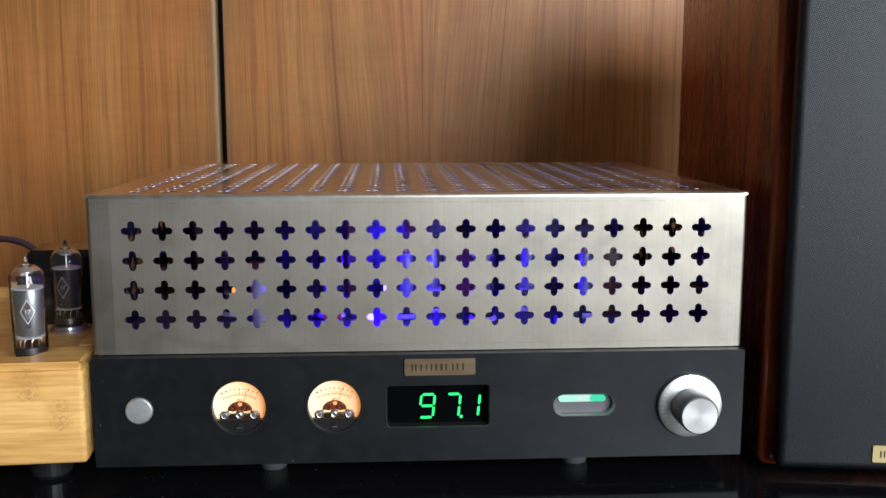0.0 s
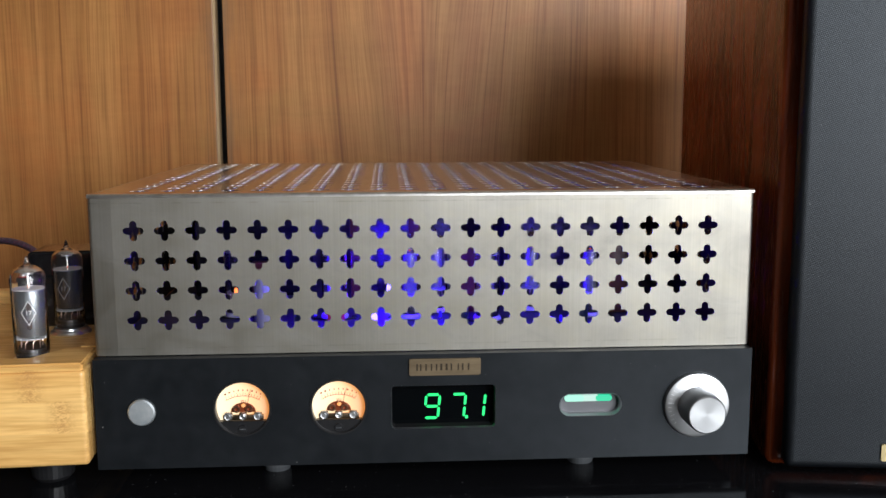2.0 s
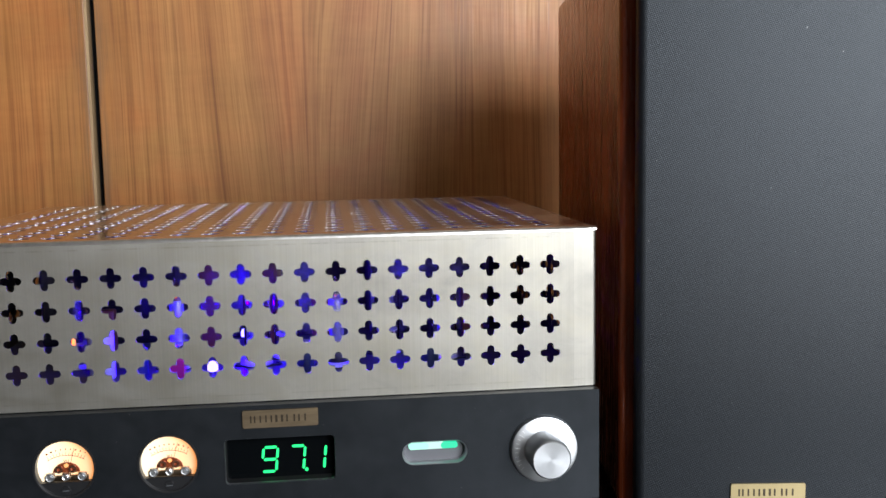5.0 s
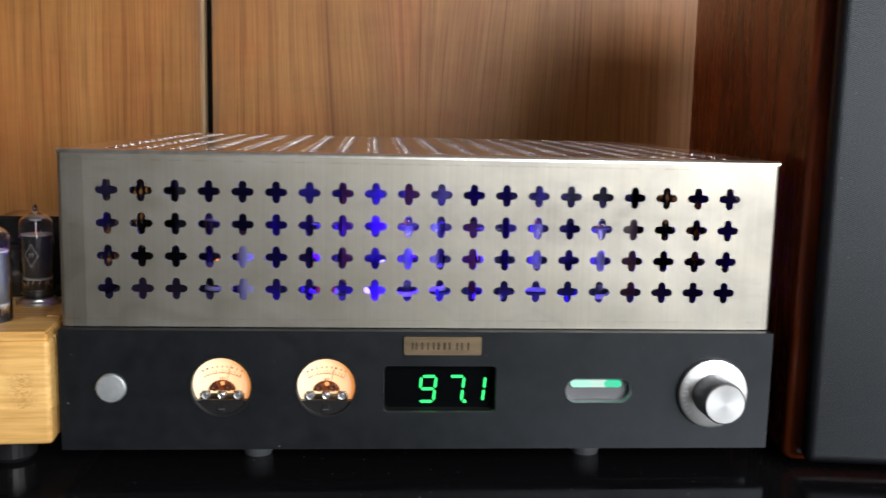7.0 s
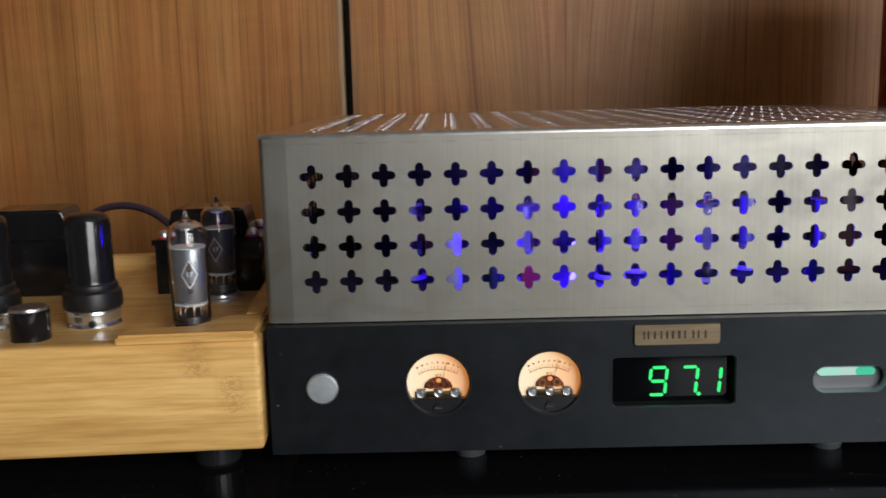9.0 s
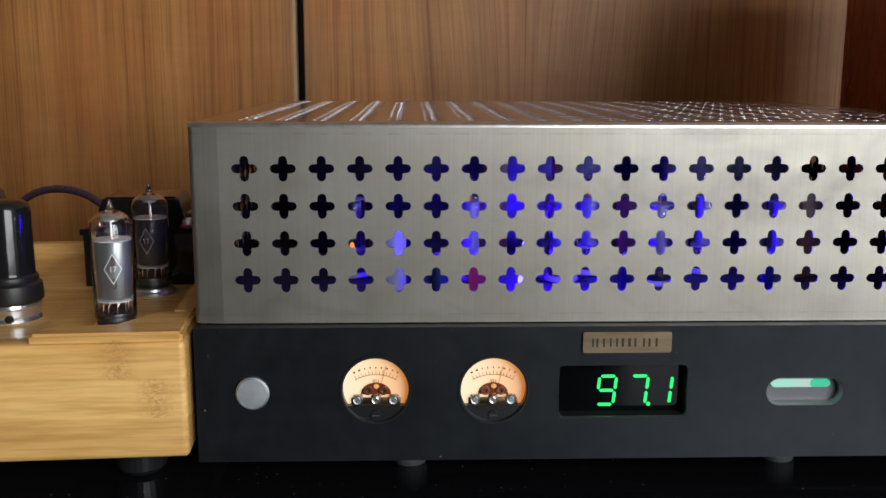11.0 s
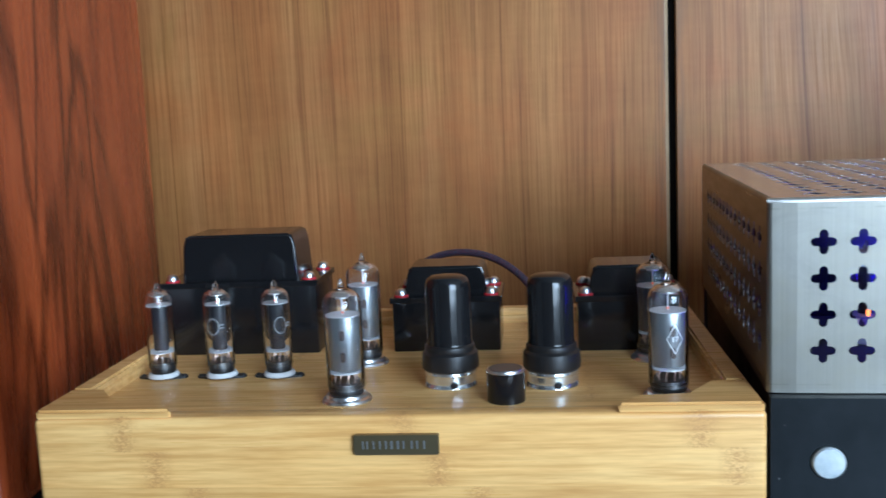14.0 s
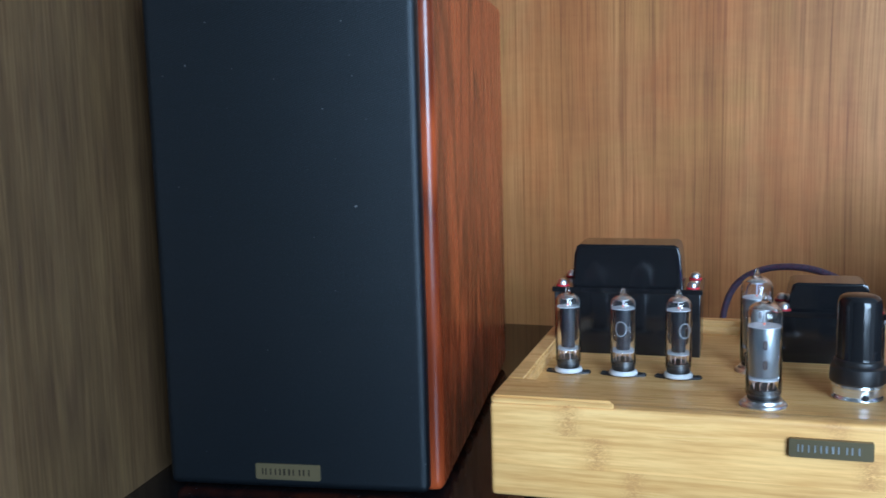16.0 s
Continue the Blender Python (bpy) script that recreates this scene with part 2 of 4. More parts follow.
link(PANEL, mix(PANEL, panel_tone, (0.16, 0.16, 0.16), ramp(PANEL, specks, [(0.79, (0, 0, 0)), (0.83, (0.7, 0.7, 0.7))])), bsdf(PANEL).inputs["Base Color"])
bump(PANEL, noise_tex(PANEL, (3000.0, 3000.0, 3000.0), 2.0), 0.10, 0.0002)

SHELF = mat("black_gloss", (0.006, 0.006, 0.007), 0.07)
bsdf(SHELF).inputs["Specular IOR Level"].default_value = 0.40
dust = noise_tex(SHELF, (420.0, 420.0, 420.0), 1.0, 0.4)
link(SHELF, ramp(SHELF, dust, [(0.758, (0.006, 0.006, 0.007)), (0.790, (0.24, 0.24, 0.24))]), bsdf(SHELF).inputs["Base Color"])
link(SHELF, ramp(SHELF, noise_tex(SHELF, (14.0, 14.0, 14.0), 5.0), [(0.3, (0.05,) * 3), (0.7, (0.16,) * 3)]), bsdf(SHELF).inputs["Roughness"])

CLOTH = mat("grille_cloth", (0.014, 0.017, 0.022), 0.46)
cs = CLOTH.node_tree.nodes.new("ShaderNodeSeparateXYZ")
link(CLOTH, coords(CLOTH, (1.0, 1.0, 1.0), (0, 0.45, 0)), cs.inputs[0])
warp, weft = (maths(CLOTH, "SINE", maths(CLOTH, "MULTIPLY", cs.outputs[k], 4100.0)) for k in (0, 2))
weave = maths(CLOTH, "ADD", maths(CLOTH, "MULTIPLY", maths(CLOTH, "MULTIPLY", warp, weft), 0.5), 0.5)
thread = noise_tex(CLOTH, (700.0, 700.0, 700.0), 2.0, 0.7)
lint = noise_tex(CLOTH, (240.0, 240.0, 280.0), 1.0, 0.4)
woven = ramp(CLOTH, weave, [(0.25, (0.0005, 0.0007, 0.0011)), (0.85, (0.0045, 0.0058, 0.0080))])
base = mix(CLOTH, woven, ramp(CLOTH, thread, [(0.35, (0.35, 0.35, 0.38)), (0.55, (1.0, 1.0, 1.0)), (0.72, (2.6, 2.5, 2.4))]), 1.0, "MULTIPLY")
base = mix(CLOTH, base, ramp(CLOTH, noise_tex(CLOTH, (14.0, 14.0, 260.0), 3.0), [(0.3, (0.8, 0.8, 0.8)), (0.7, (1.15, 1.15, 1.15))]), 0.8, "MULTIPLY")
link(CLOTH, mix(CLOTH, base, (0.25, 0.25, 0.25), ramp(CLOTH, lint, [(0.785, (0, 0, 0)), (0.82, (0.5, 0.5, 0.5))])), bsdf(CLOTH).inputs["Base Color"])
bump(CLOTH, maths(CLOTH, "ADD", weave, maths(CLOTH, "MULTIPLY", thread, 0.5)), 0.40, 0.0003)
bsdf(CLOTH).inputs["Specular IOR Level"].default_value = 0.44
bsdf(CLOTH).inputs["Specular Tint"].default_value = (0.86, 0.93, 1.0, 1)

CHROME = mat("chrome", (0.86, 0.86, 0.87), 0.28, 1.0)
ZINC = mat("bright_zinc", (0.88, 0.91, 0.92), 0.22, 0.95)
ALU = mat("turned_aluminium", (0.47, 0.48, 0.49), 0.40, 1.0)
bsdf(ALU).inputs["Anisotropic"].default_value = 0.35
tang = ALU.node_tree.nodes.new("ShaderNodeTangent")
tang.direction_type, tang.axis = "RADIAL", "Y"
link(ALU, tang.outputs[0], bsdf(ALU).inputs["Tangent"])
SKIRT = mat("satin_dial_plate", (0.58, 0.59, 0.60), 0.40, 1.0)
link(SKIRT, ramp(SKIRT, noise_tex(SKIRT, (70.0, 70.0, 70.0), 4.0), [(0.3, (0.34,) * 3), (0.7, (0.46,) * 3)]), bsdf(SKIRT).inputs["Roughness"])
BUTTON = mat("satin_aluminium", (0.62, 0.66, 0.68), 0.5, 0.9)
link(BUTTON, ramp(BUTTON, noise_tex(BUTTON, (160.0, 160.0, 160.0), 4.0), [(0.3, (0.50, 0.55, 0.58)), (0.7, (0.70, 0.73, 0.74))]), bsdf(BUTTON).inputs["Base Color"])
BRASS = mat("aged_bronze", (0.170, 0.130, 0.082), 0.40, 0.9)
link(BRASS, ramp(BRASS, noise_tex(BRASS, (30.0, 30.0, 300.0), 4.0), [(0.3, (0.16, 0.12, 0.075)), (0.7, (0.26, 0.20, 0.125))]), bsdf(BRASS).inputs["Base Color"])
OLIVE = mat("dark_bronze", (0.19, 0.155, 0.085), 0.40, 0.85)
GOLD = mat("pale_bronze", (0.36, 0.29, 0.15), 0.40, 0.9)
RELIEF = mat("relief_dark", (0.065, 0.05, 0.035), 0.4, 0.8)
BLACK = mat("black_plastic", (0.012, 0.012, 0.013), 0.32)
MATT = mat("matt_black_paint", (0.008, 0.008, 0.009), 0.85)
bsdf(MATT).inputs["Specular IOR Level"].default_value = 0.2
GLOSS = mat("black_lacquer", (0.008, 0.008, 0.009), 0.14)
bump(GLOSS, noise_tex(GLOSS, (60.0, 60.0, 60.0), 3.0), 0.10, 0.001)
ENAMEL = mat("black_enamel_shell", (0.009, 0.009, 0.010), 0.13)
bump(ENAMEL, noise_tex(ENAMEL, (90.0, 90.0, 40.0), 2.0), 0.15, 0.001)
BAKELITE = mat("bakelite", (0.010, 0.009, 0.009), 0.38)
RUBBER = mat("grey_rubber", (0.05, 0.055, 0.06), 0.7)
CERAMIC = mat("white_ceramic", (0.60, 0.60, 0.60), 0.3)
MICA = mat("mica", (0.34, 0.34, 0.35), 0.4)
ANODE = mat("grey_anode", (0.20, 0.212, 0.225), 0.34, 0.85)
PALE_ANODE = mat("pale_anode", (0.26, 0.26, 0.28), 0.35, 0.6)
# Carbonised metal of the small tubes; stands in for shade on one power tube.
DARK_ANODE = mat("carbonised_or_shaded_anode", (0.014, 0.014, 0.017), 0.30, 0.0)
SLOT_DARK = mat("anode_slot", (0.025, 0.014, 0.012), 0.6)
GETTER = mat("getter_flash", (0.46, 0.40, 0.35), 0.24, 0.85)
PIN = mat("lead_wire", (0.52, 0.38, 0.32), 0.35, 0.9)
COPPER = mat("copper_wire", (0.55, 0.28, 0.18), 0.3, 1.0)
RED = mat("red_fibre_washer", (0.45, 0.02, 0.03), 0.45)
PRINT = mat("white_print", (0.75, 0.75, 0.75), 0.5)
bsdf(DARK_ANODE).inputs["Specular IOR Level"].default_value = 0.22
# Grey for the ring marks, and for the diamond dimmed by shade.
GREY_PRINT = mat("dim_print", (0.30, 0.30, 0.30), 0.5)
INK = mat("dial_ink", (0.25, 0.06, 0.03), 0.6)
LAVENDER = mat("pale_sleeve", (0.66, 0.66, 0.74), 0.45)
CAN = mat("capacitor_sleeve", (0.02, 0.03, 0.08), 0.35)
GREY_CAN = mat("grey_enamel", (0.16, 0.16, 0.17), 0.35)
link(GREY_CAN, ramp(GREY_CAN, noise_tex(GREY_CAN, (70.0, 70.0, 70.0), 4.0), [(0.40, (0.012, 0.012, 0.012)), (0.62, (0.12, 0.118, 0.12))]), bsdf(GREY_CAN).inputs["Base Color"])
AMBER = mat("amber_film", (0.10, 0.026, 0.010), 0.3)
DECK = mat("steel_deck", (0.12, 0.12, 0.13), 0.45, 0.8)
DISPLAY = mat("smoked_window", (0.002, 0.0025, 0.003), 0.08)
bsdf(DISPLAY).inputs["Specular IOR Level"].default_value = 0.15
PLASTER = mat("plaster", (0.29, 0.285, 0.275), 0.9)
bump(PLASTER, noise_tex(PLASTER, (60.0, 60.0, 60.0), 4.0), 0.1)
ROOM_FLOOR = wood("room_boards", (0.6, 0.5, 0.4), (0.32, 0.2, 0.1), (0.26, 0.155, 0.075), (0.2, 0.11, 0.05), 0.45, 1)

GLASS = mat("tube_glass", (0.97, 0.97, 0.97), 0.0)
bsdf(GLASS).inputs["Transmission Weight"].default_value = 1.0
bsdf(GLASS).inputs["IOR"].default_value = 1.45


def glow(name, colour, strength):
    m = mat(name, (0.02, 0.02, 0.02), 0.4)
    bsdf(m).inputs["Emission Color"].default_value = (*colour, 1)
    bsdf(m).inputs["Emission Strength"].default_value = strength
    return m


GREEN = glow("led_segment", (0.035, 1.0, 0.20), 1.7)
MINT = glow("tuning_eye_mint", (0.50, 1.0, 0.76), 1.1)
PALE = glow("tuning_eye_pale", (0.68, 0.98, 0.82), 1.0)
JADE = glow("tuning_eye_green", (0.03, 0.85, 0.42), 0.95)
HEATER = glow("heater", (1.0, 0.16, 0.03), 0.9)
BLUE_LED = glow("blue_led", (0.20, 0.15, 1.0), 6.0)
# For the LEDs added only to spread blue light inside the receiver.
FILL_LED = glow("added_fill_led", (0.03, 0.01, 1.0), 0.9)

DIAL = mat("backlit_dial", (0.40, 0.33, 0.24), 0.5)
dx = DIAL.node_tree.nodes.new("ShaderNodeSeparateXYZ")
tcd = DIAL.node_tree.nodes.new("ShaderNodeTexCoord")
link(DIAL, tcd.outputs["Object"], dx.inputs[0])
mr = node(DIAL, "ShaderNodeMapRange", From_Min=-0.017, From_Max=0.017)
link(DIAL, dx.outputs[0], mr.inputs[0])
link(DIAL, ramp(DIAL, mr.outputs[0], [(0.0, (1.0, 0.80, 0.52)), (0.30, (1.0, 0.74, 0.42)), (0.70, (0.92, 0.42, 0.13)), (1.0, (0.66, 0.22, 0.045))]), bsdf(DIAL).inputs["Emission Color"])
bsdf(DIAL).inputs["Emission Strength"].default_value = 1.2

BRAID = mat("braided_sleeve", (0.06, 0.07, 0.13), 0.55)
wv = node(BRAID, "ShaderNodeTexWave", Scale=1.0, Distortion=0.0)
link(BRAID, coords(BRAID, (260.0, 260.0, 420.0)), wv.inputs["Vector"])
ck = node(BRAID, "ShaderNodeTexChecker", Scale=620.0)
tcb = BRAID.node_tree.nodes.new("ShaderNodeTexCoord")
link(BRAID, tcb.outputs["Object"], ck.inputs["Vector"])
ck.inputs[1].default_value, ck.inputs[2].default_value = (0.022, 0.026, 0.045, 1), (0.075, 0.085, 0.13, 1)
link(BRAID, mix(BRAID, ck.outputs[0], (0.32, 0.045, 0.08), ramp(BRAID, wv.outputs["Fac"], [(0.93, (0, 0, 0)), (0.98, (1, 1, 1))])), bsdf(BRAID).inputs["Base Color"])


# ---- mesh tools ----
def empty(name, m):
    ob = new(name)
    ob.empty_display_size = 0.02
    ob.matrix_basis = m
    return ob


def part(name, bm, material, parent=None, label="", smooth=None, orient=True):
    """Links a bmesh as one mesh object, under a thing or a part if one is given."""
    me = bpy.data.meshes.new(name)
    if orient:
        bmesh.ops.recalc_face_normals(bm, faces=bm.faces)
    if smooth is not None:
        for f in bm.faces:
            f.smooth = True
        for e in bm.edges:
            if len(e.link_faces) == 2 and e.calc_face_angle(0) > radians(smooth):
                e.smooth = False
    bm.to_mesh(me)
    bm.free()
    me.materials.append(material)
    ob = new(name, me)
    ob.parent = parent
    if label:
        tagged(ob, label)
    return ob


def box(bm, x0, x1, y0, y1, z0, z1, bevel=0.0, seg=2):
    vs = bmesh.ops.create_cube(bm, size=1.0, matrix=Matrix.LocRotScale(((x0 + x1) / 2, (y0 + y1) / 2, (z0 + z1) / 2), None, (x1 - x0, y1 - y0, z1 - z0)))["verts"]
    if bevel:
        es = list({e for v in vs for e in v.link_edges})
        bmesh.ops.bevel(bm, geom=es, offset=bevel, segments=seg, affect="EDGES", profile=0.6)
    return bm


def boxed(*a):
    return box(bmesh.new(), *a)


def lathe(bm, prof, seg=28, m=Matrix.Identity(4)):
    """Turns a profile of (radius, height) round the z axis of m."""
    rings = []
    for r, z in prof:
        if r < 1e-6:
            rings.append([bm.verts.new(m @ Vector((0, 0, z)))])
        else:
            rings.append([bm.verts.new(m @ Vector((r * math.cos(i * math.tau / seg), r * math.sin(i * math.tau / seg), z))) for i in range(seg)])
    for a, b in zip(rings, rings[1:]):
        for i in range(seg):
            j = (i + 1) % seg
            if len(a) == 1 and len(b) == 1:
                continue
            if len(a) == 1:
                bm.faces.new((a[0], b[i], b[j]))
            elif len(b) == 1:
                bm.faces.new((a[i], a[j], b[0]))
            else:
                bm.faces.new((a[i], a[j], b[j], b[i]))
    return bm


def turned(prof, seg=28, m=Matrix.Identity(4)):
    return lathe(bmesh.new(), prof, seg, m)


def sweep(bm, pts, r, seg=8):
    """A round rod along a line of points."""
    pts = [Vector(p) for p in pts]
    rings = []
    for i, p in enumerate(pts):
        d = (pts[min(i + 1, len(pts) - 1)] - pts[max(i - 1, 0)]).normalized()
        side = d.cross(Vector((0.13, 0.2, 1.0))).normalized()
        up = side.cross(d)
        rings.append([bm.verts.new(p + r * (side * math.cos(k * math.tau / seg) + up * math.sin(k * math.tau / seg))) for k in range(seg)])
    for a, b in zip(rings, rings[1:]):
        for k in range(seg):
            bm.faces.new((a[k], a[(k + 1) % seg], b[(k + 1) % seg], b[k]))
    bm.faces.new(rings[0])
    bm.faces.new(rings[-1])
    return bm


def prism(bm, pts, y0, y1):
    """An outline in x and z, drawn out from y0 to y1."""
    a = [bm.verts.new((x, y0, z)) for x, z in pts]
    b = [bm.verts.new((x, y1, z)) for x, z in pts]
    bm.faces.new(a)
    bm.faces.new(b[::-1])
    for i in range(len(pts)):
        j = (i + 1) % len(pts)
        bm.faces.new((a[i], a[j], b[j], b[i]))
    return bm


def circle(r, n=40, x=0.0, z=0.0):
    return [(x + r * math.cos(i * math.tau / n), z + r * math.sin(i * math.tau / n)) for i in range(n)]


def round_rect(w, h, r, n=6, x=0.0, z=0.0):
    pts = []
    for cx, cz, a0 in ((w / 2 - r, h / 2 - r, 0), (-w / 2 + r, h / 2 - r, 90), (-w / 2 + r, -h / 2 + r, 180), (w / 2 - r, -h / 2 + r, 270)):
        pts += [(x + cx + r * math.cos(radians(a0 + 90 * k / n)), z + cz + r * math.sin(radians(a0 + 90 * k / n))) for k in range(n + 1)]
    return pts


def cross(size, arm, n=4):
    """A cross with round arm ends."""
    h, w = size / 2, arm / 2
    pts = []
    for q in range(4):
        a0 = q * 90
        c, s = math.cos(radians(a0)), math.sin(radians(a0))
        for k in range(n + 1):
            a = radians(-90 + 180 * k / n)
            u, v = h - w + w * math.cos(a), w * math.sin(a)
            pts.append((u * c - v * s, u * s + v * c))
        pts.append((w * c - w * s, w * s + w * c))
    return pts


def holed(bm, u0, u1, v0, v1, hole, thick, place):
    """A rectangle of sheet with one hole, whose outline is seen whole from its middle; place(u, v, depth) gives the point."""
    if not hole:
        for d in (0, thick):
            bm.faces.new([bm.verts.new(place(u, v, d)) for u, v in ((u0, v0), (u1, v0), (u1, v1), (u0, v1))])
        return
    cu, cv = sum(p[0] for p in hole) / len(hole), sum(p[1] for p in hole) / len(hole)
    pts = [(math.atan2(v - cv, u - cu) % math.tau, u, v) for u, v in hole]
    ring = []
    corners = [(math.atan2(v - cv, u - cu) % math.tau, u, v) for u, v in ((u1, v1), (u0, v1), (u0, v0), (u1, v0))]
    used = set()
    for ang, u, v in sorted(pts):
        near = [c for c in corners if abs((c[0] - ang + math.pi) % math.tau - math.pi) < 0.06 and c not in used]
        if near:
            used.add(near[0])
            ring.append((ang, u, v, near[0][1], near[0][2]))
            continue
        c, s = math.cos(ang), math.sin(ang)
        t = min([(lim - o) / d for lim, o, d in ((u1, cu, c), (u0, cu, c), (v1, cv, s), (v0, cv, s)) if abs(d) > 1e-9 and (lim - o) / d > 0])
        ring.append((ang, u, v, cu + t * c, cv + t * s))
    n = len(ring)
    made = {}
    for d in (0, thick):
        made[d] = ([bm.verts.new(place(r[1], r[2], d)) for r in ring], [bm.verts.new(place(r[3], r[4], d)) for r in ring])
    left = [c for c in corners if c not in used]
    for i in range(n):
        j = (i + 1) % n
        a0, a1 = ring[i][0], ring[j][0] + (math.tau if j == 0 else 0)
        between = [c for c in left if a0 < c[0] < a1 or a0 < c[0] + math.tau < a1]
        for d in (0, thick):
            inn, out = made[d]
            extra = [bm.verts.new(place(c[1], c[2], d)) for c in between]
            bm.faces.new([inn[i], out[i], *extra, out[j], inn[j]])
        bm.faces.new((made[0][0][i], made[0][0][j], made[thick][0][j], made[thick][0][i]))


def lettering(name, text, size, material, parent, m, label=""):
    """Raised writing in the built-in font."""
    cu = bpy.data.curves.new(name, "FONT")
    cu.body, cu.size, cu.extrude, cu.align_x, cu.align_y = text, size, 0.0001, "CENTER", "CENTER"
    tmp = new("tmp_text", cu)
    bpy.context.view_layer.update()
    me = bpy.data.meshes.new_from_object(tmp.evaluated_get(bpy.context.evaluated_depsgraph_get()))
    bpy.data.objects.remove(tmp)
    me.materials.clear()
    me.materials.append(material)
    ob = new(name, me)
    ob.parent = parent
    ob.matrix_basis = m
    if label:
        tagged(ob, label)
    return ob


def name_plate(parent, w, h, m, material, bar, label, thick=0.0015):
    """A small plate with a raised rim, and plain bars for the maker's name."""
    bm = bmesh.new()
    prism(bm, round_rect(w, h, 0.001), -thick, 0.0)
    bmesh.ops.bevel(bm, geom=[e for e in bm.edges if abs(e.verts[0].co.y + thick) < 1e-6 and abs(e.verts[1].co.y + thick) < 1e-6], offset=0.0004, segments=2, affect="EDGES")
    plate = part("badge", bm, material, parent, label, smooth=40)
    plate.matrix_basis = m
    x, top = -w * 0.40, h * 0.20
    for f, gap in ((0.020, 0.030), (0.020, 0.055), (0.020, 0.055), (0.020, 0.050), (0.022, 0.040), (0.030, 0.045), (0.030, 0.040), (0.022, 0.075), (0.022, 0.040), (0.022, 0.060), (0.022, 0.0)):
        part("relief_bar", box(bmesh.new(), x, x + w * f, -thick - 0.00030, -thick + 0.0001, -top, top, 0.0001, 1), bar, plate)
        x += w * (f + gap)
    return plate


# ---- room round the cabinet ----
def wall_slab(name, a, material, label=""):
    ob = part(name, boxed(*a), material)
    return tagged(ob, label or name.replace("_", " "), "wall", kind="structure")


RX0, RX1, RZ0, RZ1, RYB = -1.9, 3.3, -0.72, 2.00, 0.72
tagged(part("floor", boxed(RX0, RX1, ROOM_Y, RYB, RZ0 - 0.1, RZ0), ROOM_FLOOR), "brown wooden floor of the room", "floor", kind="structure")
tagged(part("ceiling", boxed(RX0, RX1, ROOM_Y, RYB, RZ1, RZ1 + 0.1), PLASTER), "plain white plaster ceiling", "ceiling", kind="structure")
wall_slab("wall_north", (RX0, RX1, RYB, RYB + 0.1, RZ0, RZ1), PLASTER, "plain pale plaster wall behind the cabinet")
wall_slab("wall_west", (RX0 - 0.1, RX0, ROOM_Y - 0.1, RYB + 0.1, RZ0 - 0.1, RZ1 + 0.1), PLASTER, "plain pale plaster side wall")
wall_slab("wall_east", (RX1, RX1 + 0.1, ROOM_Y - 0.1, RYB + 0.1, RZ0 - 0.1, RZ1 + 0.1), PLASTER, "plain pale plaster side wall")
south = bmesh.new()
WX0, WX1, WZ0, WZ1 = WIN_X - WIN_W / 2, WIN_X + WIN_W / 2, WIN_Z - WIN_H / 2, WIN_Z + WIN_H / 2
for a in ((RX0, WX0, RZ0, RZ1), (WX1, RX1, RZ0, RZ1), (WX0, WX1, RZ0, WZ0), (WX0, WX1, WZ1, RZ1)):
    box(south, a[0], a[1], ROOM_Y - 0.1, ROOM_Y, a[2], a[3])
tagged(part("wall_south", south, PLASTER), "plain pale plaster wall with a window", "wall", kind="structure")

# ---- wooden niche and black shelf ----
BACK = 0.577
backboard = tagged(empty("wall_panelling", pose(0, 0, 0)), "two teak veneered boards with a dark gap behind the hi-fi", "wall panelling", kind="structure")
part("panel", box(bmesh.new(), -0.98, -0.0135, BACK, BACK + 0.02, -0.02, 0.95, 0.001), WALL_WOOD, backboard)
part("panel_edge", boxed(-0.0135, -0.0105, BACK + 0.001, BACK + 0.02, -0.02, 0.95), EDGE_WOOD, backboard, "pale raw edge of the board")
part("panel", box(bmesh.new(), -0.002, 0.98, BACK, BACK + 0.02, -0.02, 0.95, 0.001), WALL_WOOD, backboard)
part("back_lining", boxed(-0.98, 0.98, BACK + 0.03, BACK + 0.045, -0.02, 0.95), BLACK, backboard, "black lining behind the gap")
tagged(part("wall_left", boxed(-0.03, 0.0, -0.16, 0.578, 0.0, 0.95), SIDE_WOOD), "brown veneered side board of the cabinet niche", "wall", kind="structure").matrix_basis = pose(-0.677, -0.02, 0.0, 0, 0, 8)
tagged(part("shelf", box(bmesh.new(), -0.98, 0.98, -0.20, BACK + 0.05, -0.035, 0.0, 0.002), SHELF), "glossy black cabinet top with specks of dust", "shelf", kind="structure")
tagged(part("cabinet_base", boxed(-0.96, 0.96, -0.17, BACK + 0.05, RZ0, -0.035), SIDE_WOOD), "brown veneered cabinet under the shelf", "cabinet", kind="structure")


